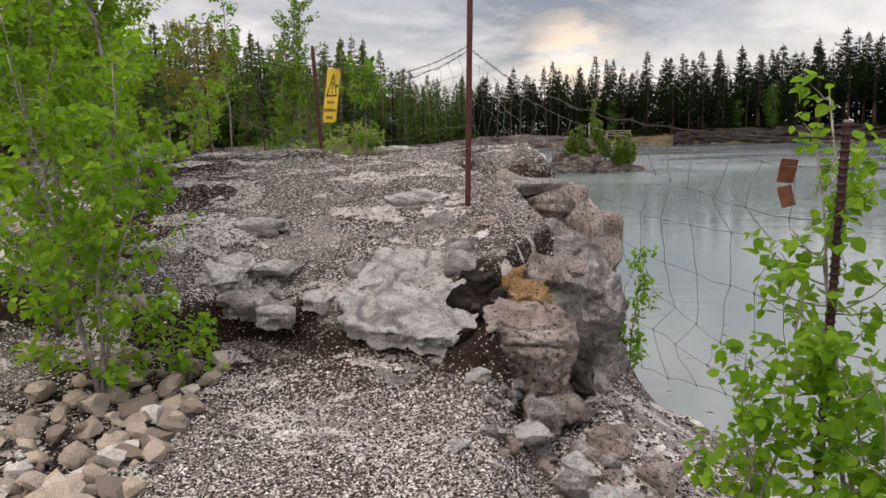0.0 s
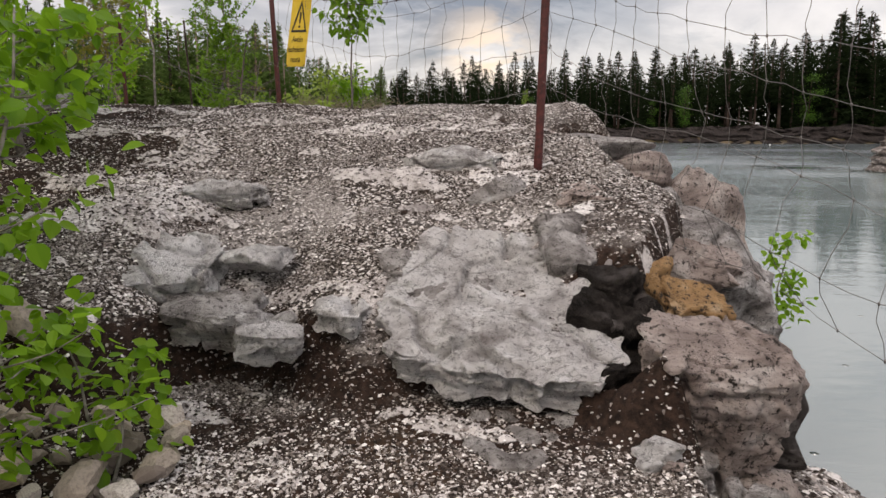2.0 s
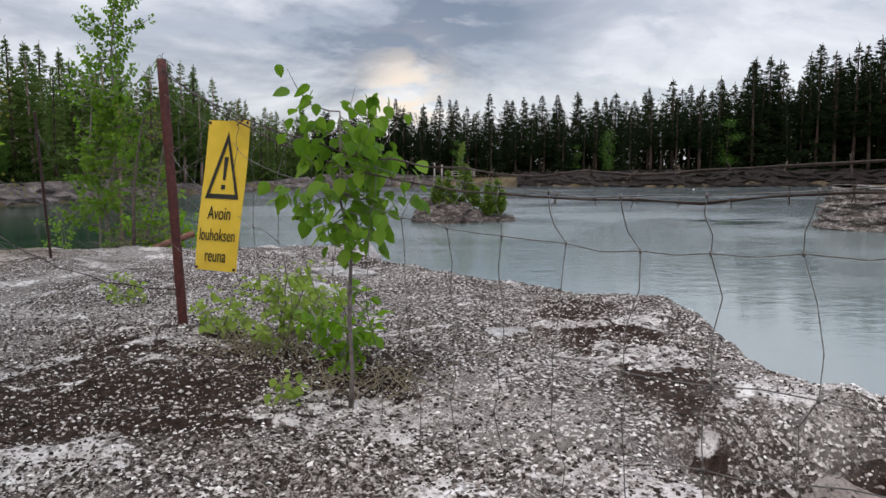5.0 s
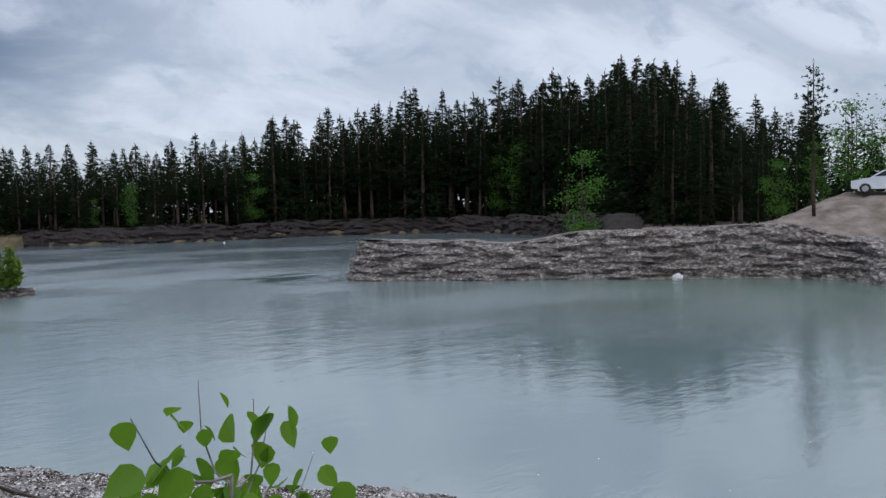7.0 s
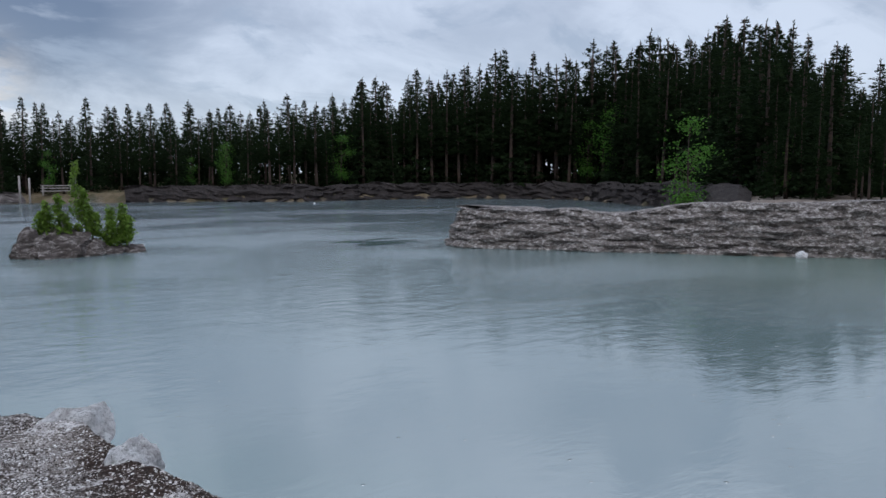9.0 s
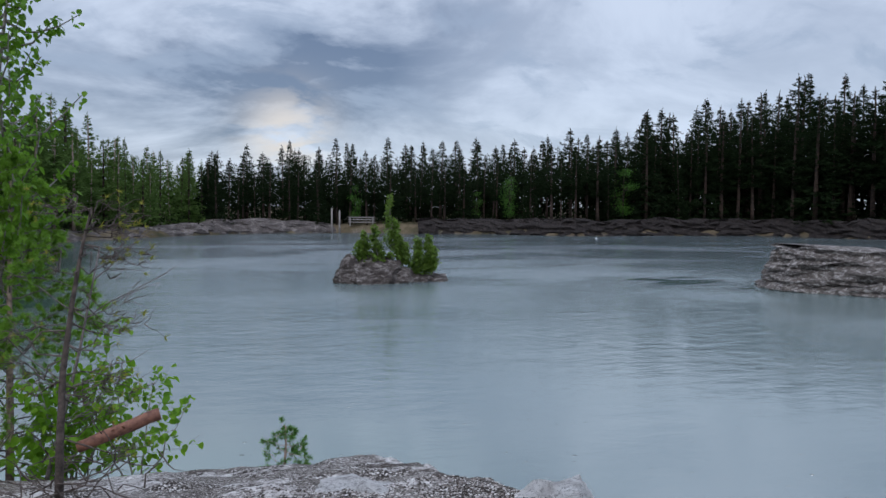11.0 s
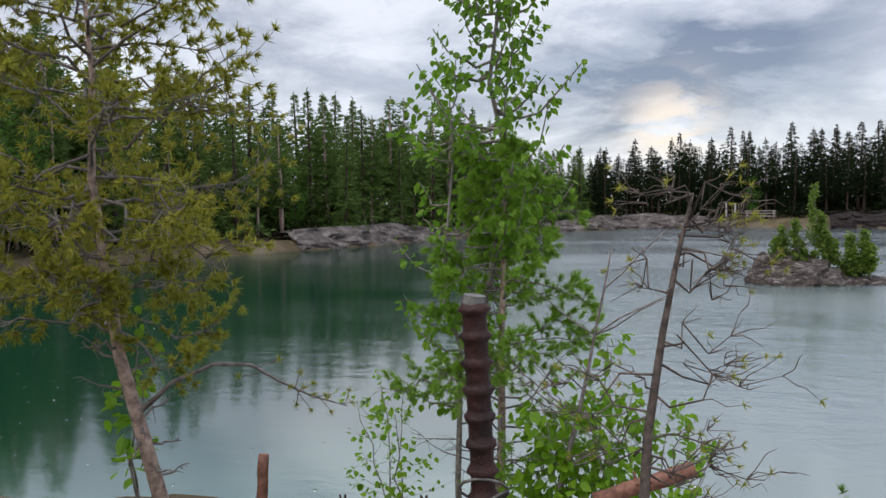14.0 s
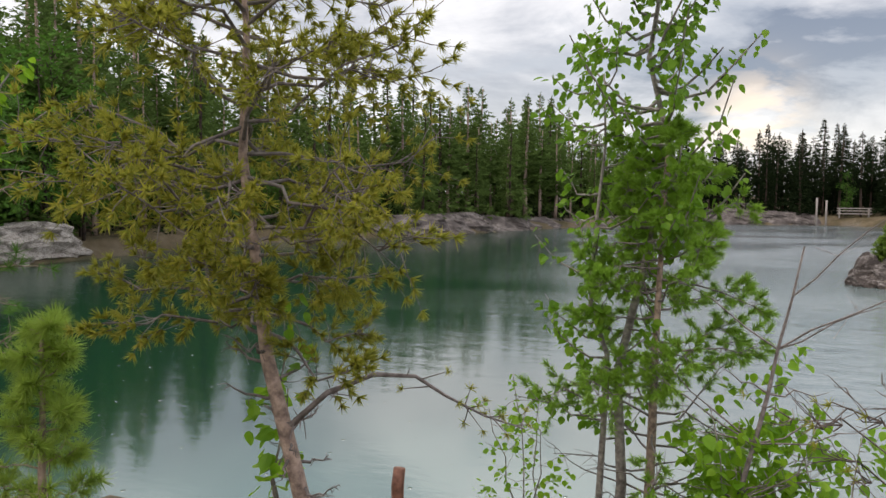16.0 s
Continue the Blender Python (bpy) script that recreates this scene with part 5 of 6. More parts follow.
def dead_tree():
    random.seed(107)
    e = base("dead_pine", -4.22, 12.95, zat(-4.22, 12.95) - 0.05, "dying bare pine with a few brown needle tufts", "dead tree")
    t, w, g = Soup(), Soup(), Soup()
    pts = [Vector(p) for p in ((0, 0, 0), (0.01, 0, 0.35), (0.03, 0.01, 0.75), (0.08, 0.02, 1.12), (0.13, 0.02, 1.40), (0.18, 0.03, 1.62))]
    t.tube(pts, [0.024, 0.021, 0.017, 0.013, 0.009, 0.005], 8)
    for k in range(30):
        u = rnd(0.12, 1.0) * 4.99
        i = int(u)
        p = pts[i].lerp(pts[i + 1], u - i)
        a = rnd(-0.7, 0.9) if random.random() < 0.72 else rnd(2.2, 4.0)
        r = rnd(0.18, 0.56) * (1.1 - u / 9)
        q = p + Vector((math.cos(a) * r, math.sin(a) * r * 0.6, r * rnd(-0.15, 0.35)))
        b = bent(p, q, r * 0.08, 6, 0.085)
        w.tube(b, [0.0055, 0.0045, 0.0036, 0.0028, 0.002, 0.001], 5, False)
        for _ in range(10):
            s = b[random.randrange(2, 6)]
            o = s + (rvec() * 0.7 + Vector((math.cos(a), math.sin(a), 0.2))).normalized() * rnd(0.05, 0.16)
            w.tube(bent(s, o, 0, 4, 0.02), [0.0024, 0.002, 0.0015, 0.0008], 4, False)
            if random.random() < 0.30:
                needles(g, o, (o - s).normalized(), 14, 0.035)
    for k in range(60):
        p = Vector((random.gauss(0, 0.2), random.gauss(0, 0.15), rnd(0.0, 0.25)))
        w.tube(bent(p, p + Vector((rnd(-0.3, 0.3), rnd(-0.2, 0.2), rnd(-0.08, 0.22))), 0, 4, 0.04), [0.005, 0.004, 0.003, 0.0015], 4, False)
    t.make("trunk", BARK_DEAD, e, True)
    tagged(w.make("twig", BARK_DEAD, e, True), kind="stuff")
    tagged(g.make("foliage", NEEDLE_OLD, e), kind="stuff")
    # a thin leafless birch stem beside it
    e = base("dead_birch", -4.82, 14.9, 1.75, "thin leafless birch stem", "dead tree")
    w = Soup()
    pts = bent((0, 0, 0), (0.42, 0.1, 1.95), 0, 8, 0.04)
    w.tube(pts, [0.020 - 0.0022 * i for i in range(8)], 6)
    for k in range(16):
        i = random.randrange(2, 7)
        a = rnd(-0.6, 0.6) if k % 3 else rnd(2.4, 3.8)
        r = rnd(0.2, 0.75)
        q = pts[i] + Vector((math.cos(a) * r, math.sin(a) * r * 0.5, r * rnd(0.1, 0.8)))
        b = bent(pts[i], q, 0, 5, 0.03)
        w.tube(b, [0.006, 0.005, 0.004, 0.003, 0.0012], 4, False)
        for _ in range(3):
            s = b[random.randrange(2, 5)]
            w.tube([s, s + rvec() * rnd(0.06, 0.18)], [0.0022, 0.001], 3, False)
    w.make("stem", TWIG, e, True)


dead_tree()


def log_thing(name, p, q, r, label, seed):
    random.seed(seed)
    e = base(name, *p, label, "log")
    s = Soup()
    d = Vector(q) - Vector(p)
    pts = [d * (i / 7) + rvec() * 0.006 for i in range(8)]
    s.tube(pts, [r * (1 + rnd(-0.08, 0.08)) for _ in range(8)], 14)
    s.make("wood", LOG_WOOD, e, True)
    b = Soup()
    for k in range(5):
        i = random.randrange(1, 6)
        b.tube([pts[i], pts[i] + rvec() * 0.10], [0.012, 0.006], 5)
    b.make("knot", RUST, e, True)
    return e


log_thing("log", (-4.48, 14.53, 2.25), (-3.92, 14.62, 2.45), 0.044, "reddish broken pine log lying on the rim", 3)
log_thing("stump", (-6.42, 14.1, 1.85), (-6.40, 14.16, 2.50), 0.034, "broken reddish pine stump", 4)


# ---------------------------------------------------------------- fence
def fence_post(x, y, z0, z1, lean, radius, label, ribbed=False):
    e = base("fence_post", x, y, z0, label, "fence post", "rusty fence posts")
    s = Soup()
    h = z1 - z0
    n = int(h / 0.0032) if ribbed else 12
    pts, rad = [], []
    for i in range(n + 1):
        u = i / n
        pts.append(Vector((lean[0] * u, lean[1] * u, -0.2 + (h + 0.2) * u)))
        rad.append(radius * (1 + (0.42 * max(0.0, math.cos(u * (h + 0.2) / 0.026 * 6.283)) ** 4 if ribbed else 0.03 * math.sin(i * 2.1))))
    s.tube(pts, rad, 14)
    s.make("rod", RUST_DARK if ribbed else RUST_RED, e, True)
    c = Soup()
    t = pts[-1]
    c.tube([t - Vector((0, 0, 0.002)), t + Vector((0.001, 0, 0.006))], [radius * 1.04, radius * 0.92], 14)
    c.make("cap", WIRE, e)
    return e


fence_post(-0.05, 4.40, 2.28, 4.02, (0.058, 0.07), 0.024, "rusty red steel fence post set into the rock")
fence_post(-2.25, 7.57, 2.56, 3.925, (-0.10, 0.14), 0.024, "rusty red steel fence post carrying the warning sign")
fence_post(-4.30, 10.93, 2.44, 3.885, (-0.06, -0.05), 0.0118, "ribbed rusty steel rod fence post wound with wire", True)
fence_post(1.49, 0.72, 0.95, 2.79, (0.05, -0.02), 0.0125, "ribbed rusty steel fence post behind birch leaves", True)
fence_post(-4.2, 8.55, 2.5, 3.62, (-0.03, 0.0), 0.020, "rusty fence post among the birches")


def wire_path(p, q, sag, jitter, n, seed):
    random.seed(seed)
    return bent(p, q, sag, n, jitter)


def barbed_wire(p, q, sag, seed, label, n=28):
    random.seed(seed)
    e = base("barbed_wire", *p, label, "barbed wire", "fence wires")
    o = Vector(p)
    line = [v - o for v in bent(p, q, sag, n, 0.012)]
    for k in (0, 1):
        s = Soup()
        s.tube([v + Vector((0.0022 * math.cos(i * 1.9 + k * 3.14), 0.0022 * math.sin(i * 1.9 + k * 3.14), 0.002 * math.cos(i * 2.3 + k * 3.14))) for i, v in enumerate(line)], 0.0022, 5)
        s.make("strand", WIRE_DARK, e, True)
    total = sum((b - a).length for a, b in zip(line, line[1:]))
    count = max(3, int(total / 0.115))
    for k in range(count):
        u = (k + 0.5) / count * (n - 1)
        i = min(n - 2, int(u))
        c = line[i].lerp(line[i + 1], u - i)
        d = (line[i + 1] - line[i]).normalized()
        b = Soup()
        for _ in range(2):
            w = d.cross(rvec()).normalized()
            b.tube([c - w * 0.018 - d * 0.004, c + w * 0.018 + d * 0.004], [0.0014, 0.0014], 4)
        b.tube([c - d * 0.007, c + d * 0.007], [0.0036, 0.0036], 6)
        b.make("barb", WIRE_DARK, e)
    return e


def mesh_fence(p, q, top_sag, drops, gap, seed, label, bow=0.06):
    """Knotted sheep wire between two posts, slack and bent."""
    random.seed(seed)
    e = base("wire_mesh", *p, label, "wire fence", "fence meshes")
    o = Vector(p)
    span = Vector(q) - o
    out = Vector((span.y, -span.x, 0)).normalized()
    n = max(4, int(span.length / gap))
    grid = []
    for r, drop in enumerate(drops):
        row = []
        for i in range(n + 1):
            u = i / n
            sag = top_sag * 4 * u * (1 - u)
            v = span * u + Vector((0, 0, -sag - drop * (1 + 0.18 * noise.noise(Vector((u * 3, r * 0.6, seed))))))
            v += out * bow * noise.noise(Vector((u * 5, r * 0.9, seed + 9))) * 2
            v += span.normalized() * 0.05 * noise.noise(Vector((u * 9, r * 1.3, seed + 4)))
            row.append(v)
        grid.append(row)
    for row in grid:
        pts = []
        for i in range(n):
            pts += [row[i], row[i].lerp(row[i + 1], 0.5) + Vector((0, 0, rnd(-0.012, 0.012)))]
        s = Soup()
        s.tube(pts + [row[-1]], 0.0014, 4)
        s.make("line_wire", WIRE, e, True)
    for i in range(n + 1):
        pts = []
        for r in range(len(drops) - 1):
            a, b = grid[r][i], grid[r + 1][i]
            pts += [a, a.lerp(b, 0.33) + out * rnd(-0.015, 0.015) + span.normalized() * rnd(-0.02, 0.02), a.lerp(b, 0.67) + span.normalized() * rnd(-0.02, 0.02)]
        s = Soup()
        s.tube(pts + [grid[-1][i]], 0.0013, 4)
        for r in range(len(drops)):
            k = grid[r][i]
            s.tube([k - Vector((0, 0, 0.006)), k + Vector((0, 0, 0.006))], [0.0034, 0.0034], 5)
        s.make("stay_wire", WIRE, e, True)
    return e


A_TOP, B_TOP, C_TOP, D_TOP, E_TOP = (0.0, 4.45, 3.46), (-2.34, 7.69, 3.88), (-4.36, 10.89, 3.68), (1.53, 0.71, 2.74), (-4.23, 8.55, 3.55)
barbed_wire(A_TOP, B_TOP, 0.32, 1, "sagging rusty barbed wire strung between the posts")
barbed_wire((0.0, 4.45, 3.50), (-2.34, 7.69, 3.86), 0.27, 2, "second slack strand of barbed wire")
barbed_wire(A_TOP, D_TOP, 0.18, 3, "sagging rusty barbed wire strung between the posts")
barbed_wire((-2.3, 7.63, 2.78), E_TOP, 0.22, 6, "rusty barbed wire strung between the posts", 20)
barbed_wire(C_TOP, (-6.84, 11.64, 3.12), 0.01, 5, "rusty barbed wire tied to the ribbed post", 30)
DROPS = (0.14, 0.32, 0.50, 0.70, 0.92)
mesh_fence(A_TOP, B_TOP, 0.30, (0.0, 0.12, 0.40, 0.62, 0.80), 0.20, 11, "slack knotted wire mesh along the cliff edge")
mesh_fence(A_TOP, D_TOP, 0.16, (0.10, 0.26, 0.42, 0.60, 0.78, 0.98, 1.16), 0.20, 12, "slack knotted wire mesh hanging over the water")
mesh_fence((-2.3, 7.63, 2.76), E_TOP, 0.18, (0.0, 0.05, 0.09), 0.17, 13, "crumpled knotted wire mesh on the cliff top", 0.12)
mesh_fence(E_TOP, (-7.2, 7.6, 3.3), 0.12, DROPS, 0.19, 14, "crumpled knotted wire mesh on the cliff top", 0.12)


def wire_winding():
    e = base("tie_wire", -4.355, 10.895, 3.68, "loops of bright tie wire wound round the ribbed post", "wire")
    random.seed(8)
    for k in range(4):
        s = Soup()
        s.tube([Vector((0.024 * math.cos(a * 0.52 + k), 0.024 * math.sin(a * 0.52 + k), -0.03 + k * 0.016 + 0.02 * math.sin(a * 0.52 + k * 2))) for a in range(13)], 0.0016, 5)
        s.make("loop", WIRE, e, True)
    for d in ((0.10, 0.02, -0.14), (0.20, 0.05, -0.20), (-0.02, 0.0, -0.25), (0.16, 0.30, -0.62)):
        s = Soup()
        s.tube(bent((0.02, 0, -0.02), d, 0.01, 7, 0.012), 0.002, 5)
        s.make("wire_end", WIRE, e, True)
    e = base("tie_wire", -2.34, 7.69, 3.925, "bent wire ends sticking out of the post top", "wire")
    for d in ((-0.035, 0.045, 0.018), (0.012, -0.015, 0.028), (0.05, 0.02, -0.03)):
        s = Soup()
        s.tube(bent((0, 0, 0), d, -0.01, 5, 0.004), 0.0014, 5)
        s.make("wire_end", WIRE_DARK, e, True)


wire_winding()


def rusty_plate():
    e = base("metal_plate", 1.46, 1.0, 2.58, "rusty folded metal plate hung on the fence wire", "metal plate")
    for z, tilt, s in ((0.045, 6, (0.062, 0.004, 0.085)), (-0.045, -14, (0.05, 0.004, 0.075))):
        bm = bmesh.new()
        bmesh.ops.create_cube(bm, size=1)
        bmesh.ops.scale(bm, vec=s, verts=bm.verts)
        bmesh.ops.bevel(bm, geom=bm.edges[:], offset=0.0015, segments=2)
        ob = part("plate", bm, RUST, e)
        ob.matrix_basis = pose(0, 0, z, 10 if z > 0 else -8, tilt, 12)


rusty_plate()


# ---------------------------------------------------------------- warning sign
def warning_sign():
    e = base("warning_sign", -1.96, 7.06, 3.285, "yellow warning sign with black triangle hung beside a post", "sign", turn=-26)
    e.matrix_world = pose(-1.94, 7.06, 3.275, -8, 1.0, -30)
    w, h, n = 0.215, 0.645, 10
    bm = bmesh.new()

    def wave(x, z):
        return 0.010 * math.sin(z * 7.0) + 0.008 * math.sin(x * 14 + z * 3)

    for side in (0, 1):
        for i in range(n + 1):
            for k in range(5):
                x, z = w * (k / 4 - 0.5), h * (i / n - 0.5)
                bm.verts.new((x, wave(x, z) + side * 0.002, z))
    bm.verts.ensure_lookup_table()
    m = (n + 1) * 5
    for i in range(n):
        for k in range(4):
            a = i * 5 + k
            bm.faces.new([bm.verts[j] for j in (a, a + 1, a + 6, a + 5)])
            bm.faces.new([bm.verts[j + m] for j in (a + 5, a + 6, a + 1, a)])
    edge = [k for k in range(5)] + [i * 5 + 4 for i in range(1, n + 1)] + [n * 5 + k for k in (3, 2, 1, 0)] + [i * 5 for i in range(n - 1, 0, -1)]
    for a, b in zip(edge, edge[1:] + edge[:1]):
        bm.faces.new([bm.verts[j] for j in (b, a, a + m, b + m)])
    part("panel", bm, YELLOW, e, smooth=False)

    def strip(name, quads):
        bm = bmesh.new()
        for q in quads:
            vs = [bm.verts.new((x, wave(x, z) - 0.003, z)) for x, z in q]
            bm.faces.new(vs)
        return part(name, bm, BLACK, e)

    t = [(0.0, 0.275), (-0.085, -0.015), (0.085, -0.015)]
    inner = [(0.0, 0.225), (-0.064, 0.005), (0.064, 0.005)]
    strip("triangle", [(t[0], t[1], inner[1], inner[0]), (t[1], t[2], inner[2], inner[1]), (t[2], t[0], inner[0], inner[2])])
    strip("mark", [((-0.011, 0.165), (-0.006, 0.065), (0.006, 0.065), (0.011, 0.165)), ((-0.010, 0.045), (-0.010, 0.025), (0.010, 0.025), (0.010, 0.045))])
    for text, z, size in (("Avoin", -0.105, 0.082), ("louhoksen", -0.195, 0.074), ("reuna", -0.285, 0.080)):
        c = bpy.data.curves.new("lettering", "FONT")
        c.body, c.size, c.align_x, c.extrude = text, size, "CENTER", 0.0006
        ob = new("lettering", c)
        dg = bpy.context.evaluated_depsgraph_get()
        me = bpy.data.meshes.new_from_object(ob.evaluated_get(dg))
        bpy.data.objects.remove(ob)
        for v in me.vertices:
            x, z2 = v.co.x * 0.60, z + v.co.y
            v.co = (x, wave(x, z2) - 0.0035 - v.co.z, z2)
        me.materials.clear()
        me.materials.append(BLACK)
        lo = new("lettering", me)
        lo.parent = e
    for x in (-0.098, 0.098):
        for z in (-0.312, 0.312):
            b = Soup()
            b.tube([(x, wave(x, z) - 0.006, z), (x, wave(x, z) + 0.006, z)], [0.006, 0.006], 8)
            b.make("bolt", WIRE_DARK, e)


warning_sign()


# ---------------------------------------------------------------- island
def make_island():
    e = base("island", 3.3, 49.2, 0, "small dark rock island in the lake", "island")
    ISLAND = mat_rock("island_rock", (0.02, 0.017, 0.015), (0.085, 0.07, 0.064), (0.36, 0.33, 0.31), 2.2, 2.2)
    for k, (dx, dy, dz, s) in enumerate(((-1.9, -0.4, 0.25, (2.0, 2.0, 1.9)), (-0.7, -0.6, 0.30, (2.2, 2.0, 1.7)), (0.5, -0.3, 0.1, (2.0, 2.2, 1.5)), (1.4, -0.2, 0.0, (1.6, 1.8, 1.2)), (2.5, 0.0, -0.1, (1.7, 1.6, 0.8)))):
        ob = mesh_object("rock", rock_mesh(s, 300 + k, 10, 0.22), ISLAND, e)
        ob.matrix_basis = pose(dx, dy, dz, 0, 0, k * 40)
    return e


make_island()
random.seed(55)
for x, y, h in ((-40.8, 42.5, 11.0), (-41.2, 45.5, 9.5), (-41.0, 39.5, 12.0), (-41.5, 49.0, 8.0), (-41.4, 36.5, 12.5), (-41.8, 43.8, 12.5)):
    plant(random.choice(BIRCHES), x, y, h, 1.2)
ISLE_LEAF = mat_leaf("island_leaf", (0.07, 0.13, 0.02), (0.13, 0.20, 0.03), (0.20, 0.28, 0.045), 0.35)
for k, (x, y, h, r) in enumerate(((3.75, 49.2, 3.9, 0.55), (2.1, 49.2, 1.9, 0.6), (2.9, 49.0, 2.3, 0.6), (4.3, 49.2, 2.0, 0.5), (5.1, 49.0, 2.1, 0.55), (6.0, 48.9, 2.2, 0.5), (5.6, 49.2, 1.5, 0.6))):
    leafy("island_tree", x, y, h, "young green tree on the rock island", 310 + k, ISLE_LEAF, reach=r, stems=2, branches=26, leaves=22, leaf=0.16, low=0.12, thick=0.03, z=0.75 if k < 4 else 0.3,
          category="tree", group="island trees", taper=0.85, droop=0.2)


# ---------------------------------------------------------------- far bank
CAR_PAINT = mat_plain("silver_car_paint", (0.52, 0.55, 0.58), (0.60, 0.62, 0.65), 2, 0.25, 0.3, 0.0)
CAR_DARK = mat_plain("dark_car_paint", (0.015, 0.017, 0.02), (0.03, 0.032, 0.036), 2, 0.25, 0.2, 0.0)
CAR_GLASS = mat_plain("tinted_car_glass", (0.010, 0.012, 0.014), (0.02, 0.022, 0.025), 2, 0.06, 0.0, 0.0)
TYRE = mat_plain("tyre_rubber", (0.012, 0.012, 0.012), (0.025, 0.025, 0.025), 8, 0.8, 0, 0.2)
RIM = mat_plain("wheel_rim", (0.35, 0.36, 0.37), (0.45, 0.46, 0.47), 8, 0.35, 0.7, 0.0)
LAMP_GLASS = mat_plain("lamp_glass", (0.55, 0.57, 0.6), (0.7, 0.72, 0.75), 8, 0.1, 0, 0)
LAMP_RED = mat_plain("red_lamp_glass", (0.3, 0.02, 0.02), (0.4, 0.03, 0.03), 8, 0.2, 0, 0)


def profile_solid(points, half, inset=0.0):
    """A solid from a side profile, narrower at the top by inset."""
    bm = bmesh.new()
    zmin, zmax = min(p[1] for p in points), max(p[1] for p in points)
    sides = []
    for s in (-1, 1):
        sides.append([bm.verts.new((x, s * (half - inset * (z - zmin) / (zmax - zmin)), z)) for x, z in points])
    bm.faces.new(sides[0][::-1])
    bm.faces.new(sides[1])
    n = len(points)
    for i in range(n):
        bm.faces.new([sides[0][i], sides[0][(i + 1) % n], sides[1][(i + 1) % n], sides[1][i]])
    bmesh.ops.recalc_face_normals(bm, faces=bm.faces[:])
    return bm


def car(x, y, turn, paint, label, scale=1.0):
    e = base("car", x, y, zat(x, y), label, "car", "parked cars", turn=turn)
    e.matrix_world = pose(x, y, zat(x, y) + 0.02, 0, 0, turn) @ Matrix.Scale(scale, 4)
    bm = profile_solid([(2.15, 0.35), (2.2, 0.62), (2.1, 0.86), (1.2, 1.02), (0.9, 1.05), (-1.75, 1.08), (-2.1, 1.0), (-2.2, 0.6), (-2.12, 0.32), (-1.75, 0.30), (1.75, 0.30)], 0.88, 0.06)
    bmesh.ops.bevel(bm, geom=bm.edges[:], offset=0.05, segments=3)
    body = part("body", bm, paint, e, smooth=False)
    bm = profile_solid([(1.15, 1.02), (0.35, 1.50), (-0.2, 1.58), (-1.3, 1.55), (-1.85, 1.12), (-1.9, 1.02)], 0.82, 0.16)
    bmesh.ops.bevel(bm, geom=bm.edges[:], offset=0.04, segments=3)
    part("cabin", bm, paint, e)
    for s in (-1, 1):
        for pts in ([(0.88, 1.10), (0.30, 1.43), (-0.18, 1.47), (-0.18, 1.10)], [(-0.24, 1.10), (-0.24, 1.47), (-0.95, 1.46), (-0.95, 1.10)], [(-1.02, 1.12), (-1.02, 1.45), (-1.28, 1.43), (-1.62, 1.14)]):
            bm = bmesh.new()
            bm.faces.new([bm.verts.new((px, s * (0.835 - 0.28 * (pz - 1.02)), pz)) for px, pz in pts])
            r = bmesh.ops.extrude_face_region(bm, geom=bm.faces[:])
            bmesh.ops.translate(bm, vec=(0, s * 0.012, 0), verts=[v for v in r["geom"] if isinstance(v, bmesh.types.BMVert)])
            part("side_window", bm, CAR_GLASS, e)
    bm = bmesh.new()
    bm.faces.new([bm.verts.new(p) for p in ((1.12, -0.72, 1.08), (1.12, 0.72, 1.08), (0.42, 0.62, 1.49), (0.42, -0.62, 1.49))])
    r = bmesh.ops.extrude_face_region(bm, geom=bm.faces[:])
    bmesh.ops.translate(bm, vec=(0.02, 0, 0.015), verts=[v for v in r["geom"] if isinstance(v, bmesh.types.BMVert)])
    part("windscreen", bm, CAR_GLASS, e)
    for wx in (1.38, -1.32):
        for s in (-1, 1):
            t = Soup()
            t.tube([(wx, s * 0.70, 0.33), (wx, s * 0.72, 0.33), (wx, s * 0.88, 0.33), (wx, s * 0.90, 0.33)], [0.30, 0.335, 0.335, 0.30], 20)
            wheel = t.make("wheel", TYRE, e, True)
            c = Soup()
            c.tube([(wx, s * 0.88, 0.33), (wx, s * 0.912, 0.33)], [0.21, 0.19], 14)
            c.make("rim", RIM, wheel)
    for s in (-1, 1):
        for name, px, mt in (("headlight", 2.10, LAMP_GLASS), ("tail_light", -2.13, LAMP_RED)):
            bm = bmesh.new()
            bmesh.ops.create_cube(bm, size=1)
            bmesh.ops.scale(bm, vec=(0.16, 0.34, 0.14), verts=bm.verts)
            bmesh.ops.bevel(bm, geom=bm.edges[:], offset=0.03, segments=2)
            bmesh.ops.translate(bm, vec=(px, s * 0.62, 0.80), verts=bm.verts)
            part(name, bm, mt, e)
    return e


car(49.35, 23.1, 110, CAR_PAINT, "silver compact crossover parked on the far bank", 0.97)
car(52.9, 18.8, 100, CAR_DARK, "dark car parked on the far bank")


def pole(x, y, h, r, material, label, z=None):
    e = base("pole", x, y, zat(x, y) if z is None else z, label, "pole")
    s = Soup()
    s.tube([(0, 0, -0.3), (0.01, 0, h * 0.5), (0, 0.01, h)], [r, r, r * 0.95], 10)
    s.make("shaft", material, e, True)


GREY_WOOD = mat_plain("grey_weathered_wood", (0.18, 0.16, 0.145), (0.36, 0.33, 0.31), 8, 0.85, 0, 0.3)
pole(46.6, 18.0, 1.7, 0.05, GREY_WOOD, "pale wooden marker post on the far bank")
pole(7.2, 125.4, 3.6, 0.14, GREY_WOOD, "pale grey pole at the far shore", 0.2)
pole(8.4, 125.4, 3.3, 0.14, GREY_WOOD, "pale grey pole at the far shore", 0.2)


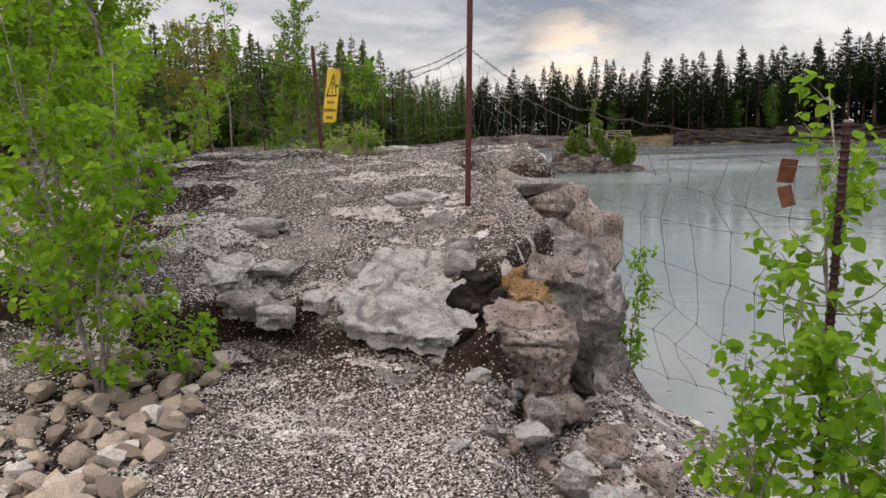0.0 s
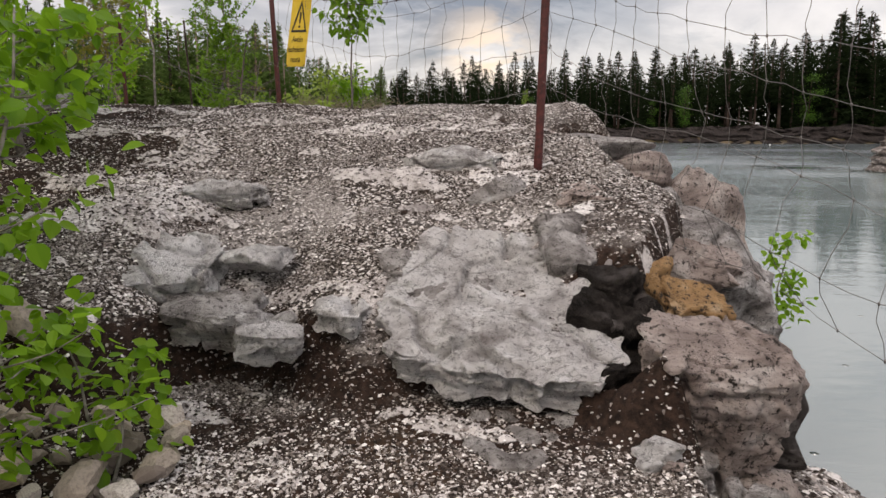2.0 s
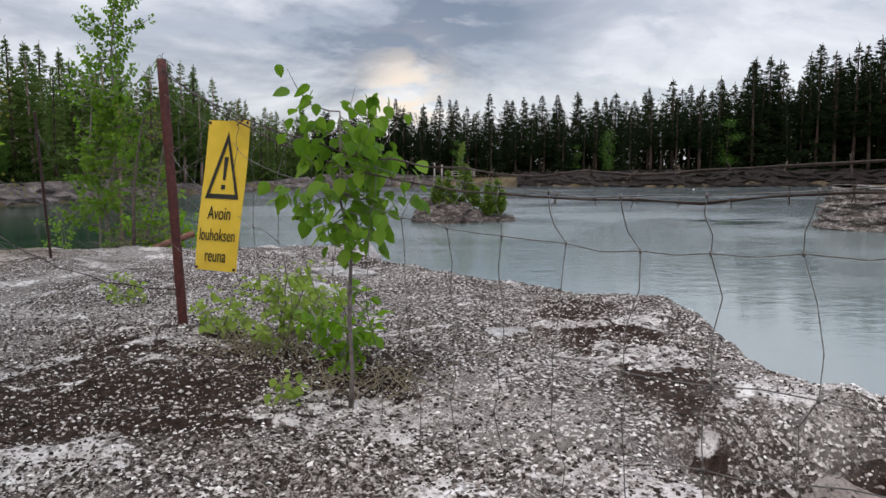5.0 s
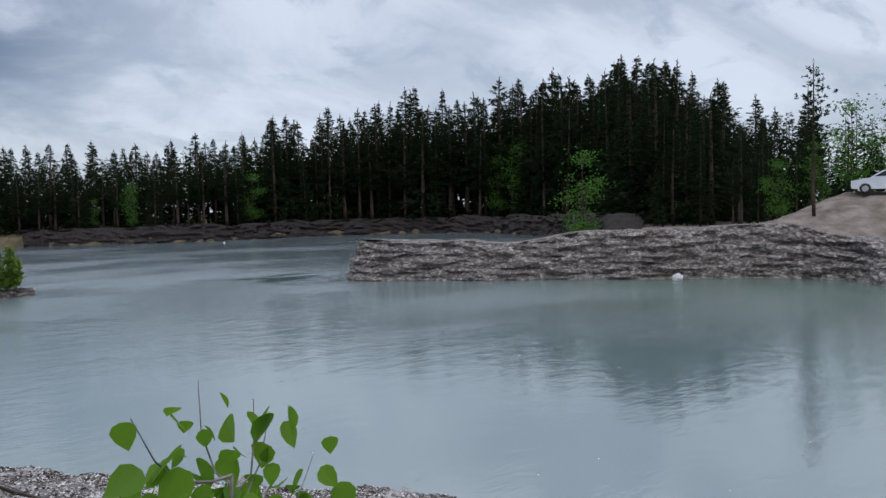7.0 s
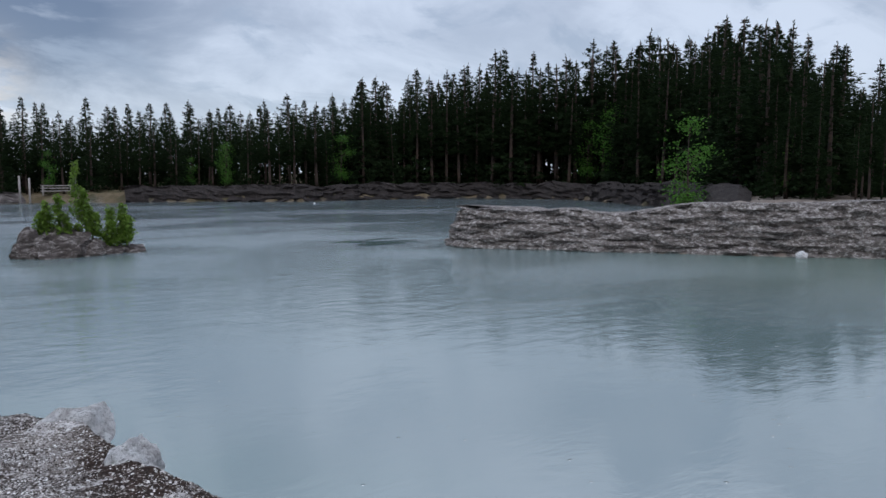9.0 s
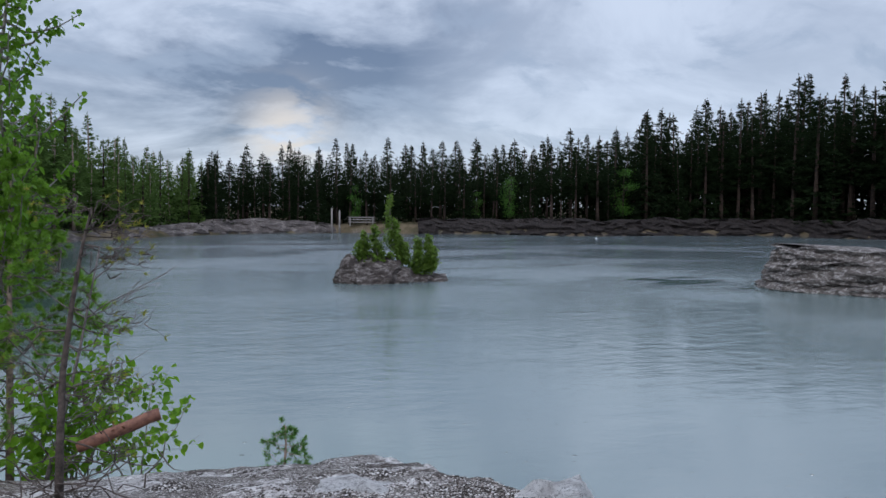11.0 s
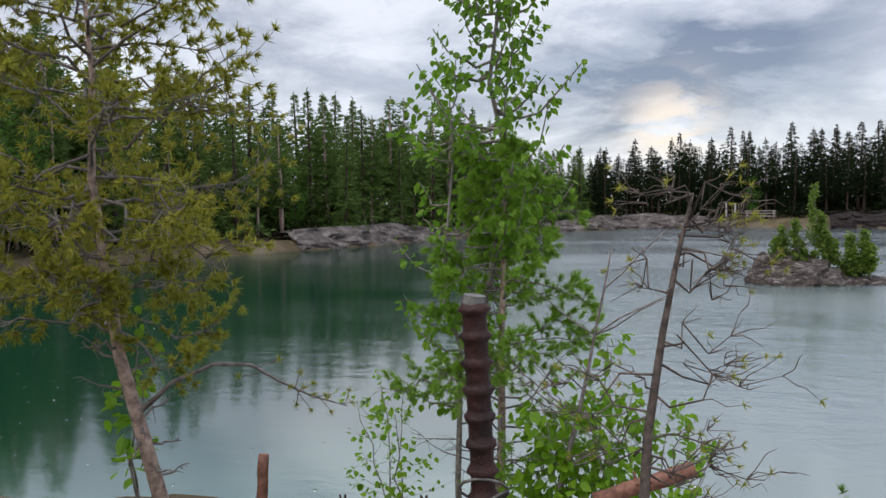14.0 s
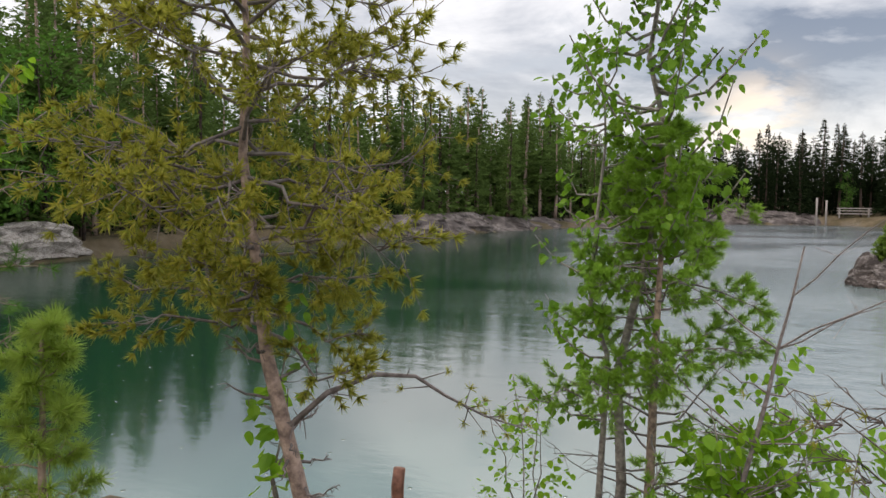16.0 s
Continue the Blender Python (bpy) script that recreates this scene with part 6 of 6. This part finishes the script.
def bench():
    e = base("bench", 12.0, 126.6, zat(12.0, 126.6), "grey plank bench at the far shore", "bench")
    for z, d in ((0.55, 0.0), (0.95, 0.35), (1.3, 0.4)):
        bm = bmesh.new()
        bmesh.ops.create_cube(bm, size=1)
        bmesh.ops.scale(bm, vec=(4.2, 0.5, 0.12), verts=bm.verts)
        bmesh.ops.bevel(bm, geom=bm.edges[:], offset=0.02, segments=1)
        bmesh.ops.translate(bm, vec=(0, d, z), verts=bm.verts)
        part("plank", bm, GREY_WOOD, e)
    for x in (-1.8, 1.8):
        bm = bmesh.new()
        bmesh.ops.create_cube(bm, size=1)
        bmesh.ops.scale(bm, vec=(0.16, 0.5, 1.35), verts=bm.verts)
        bmesh.ops.bevel(bm, geom=bm.edges[:], offset=0.02, segments=1)
        bmesh.ops.translate(bm, vec=(x, 0.3, 0.62), verts=bm.verts)
        part("leg", bm, GREY_WOOD, e)


bench()


def buoy():
    e = base("buoy", 41.0, 103.0, 0, "small white buoy floating far out", "buoy")
    s = Soup()
    s.tube([(0, 0, z) for z in (-0.06, -0.03, 0.04, 0.10, 0.15, 0.17, 0.21)], [0.03, 0.08, 0.10, 0.09, 0.05, 0.02, 0.018], 14)
    s.make("float", mat_plain("white_buoy", (0.75, 0.75, 0.74), (0.82, 0.82, 0.8), 5, 0.4, 0, 0), e, True)


buoy()

# trees on the far bank to the east
random.seed(5)
plant(prototype("pine_tree", conifer_mesh("lone", 90), BARK_FAR, NEEDLE_SHADED, "lone slender pine with a thin crown on the far bank", "far bank pines"), 43.6, 25.2, 9.0, 0.95)
plant(PINES[2], 46.0, 31.0, 7.0, 1.0)
for x, y, h, k in ((53.5, 27.0, 7.2, 0), (55.0, 23.5, 7.6, 1), (54.5, 29.5, 6.2, 1), (58, 20, 8.8, 0), (57, 25.5, 7.0, 0), (60, 16, 9.0, 1), (52, 31.5, 5.0, 0), (48.5, 46.5, 9.0, 0)):
    plant(BIRCHES[k], x, y, h, 1.25)
for k in range(16):
    x, y = rnd(50, 66), rnd(30, 44)
    if float(shore_distance(x, y)) > 2.5:
        plant(random.choice(PINES + SPRUCES), x, y, rnd(5.0, 7.5))
for k in range(16):
    plant(random.choice(PINES + SPRUCES), rnd(56, 63), rnd(13, 31), rnd(4.6, 6.4), 1.3)
for k in range(12):
    plant(random.choice(PINES + BIRCHES), rnd(60, 78), rnd(6, 30), rnd(6.0, 8.0))
# the near forest on the bank to the west
for k in range(40):
    x, y = rnd(-60, -40), rnd(26, 62)
    if float(shore_distance(x, y)) > 3:
        plant(random.choice(GREENS + BIRCHES), x, y, rnd(9, 15))
for x, y, h in ((-43.5, 44.5, 8.5), (-42.5, 46.5, 7.5), (-28, 22, 8), (-27.5, 25, 6)):
    plant(BIRCHES[0], x, y, h, 1.1)
stone_heap()
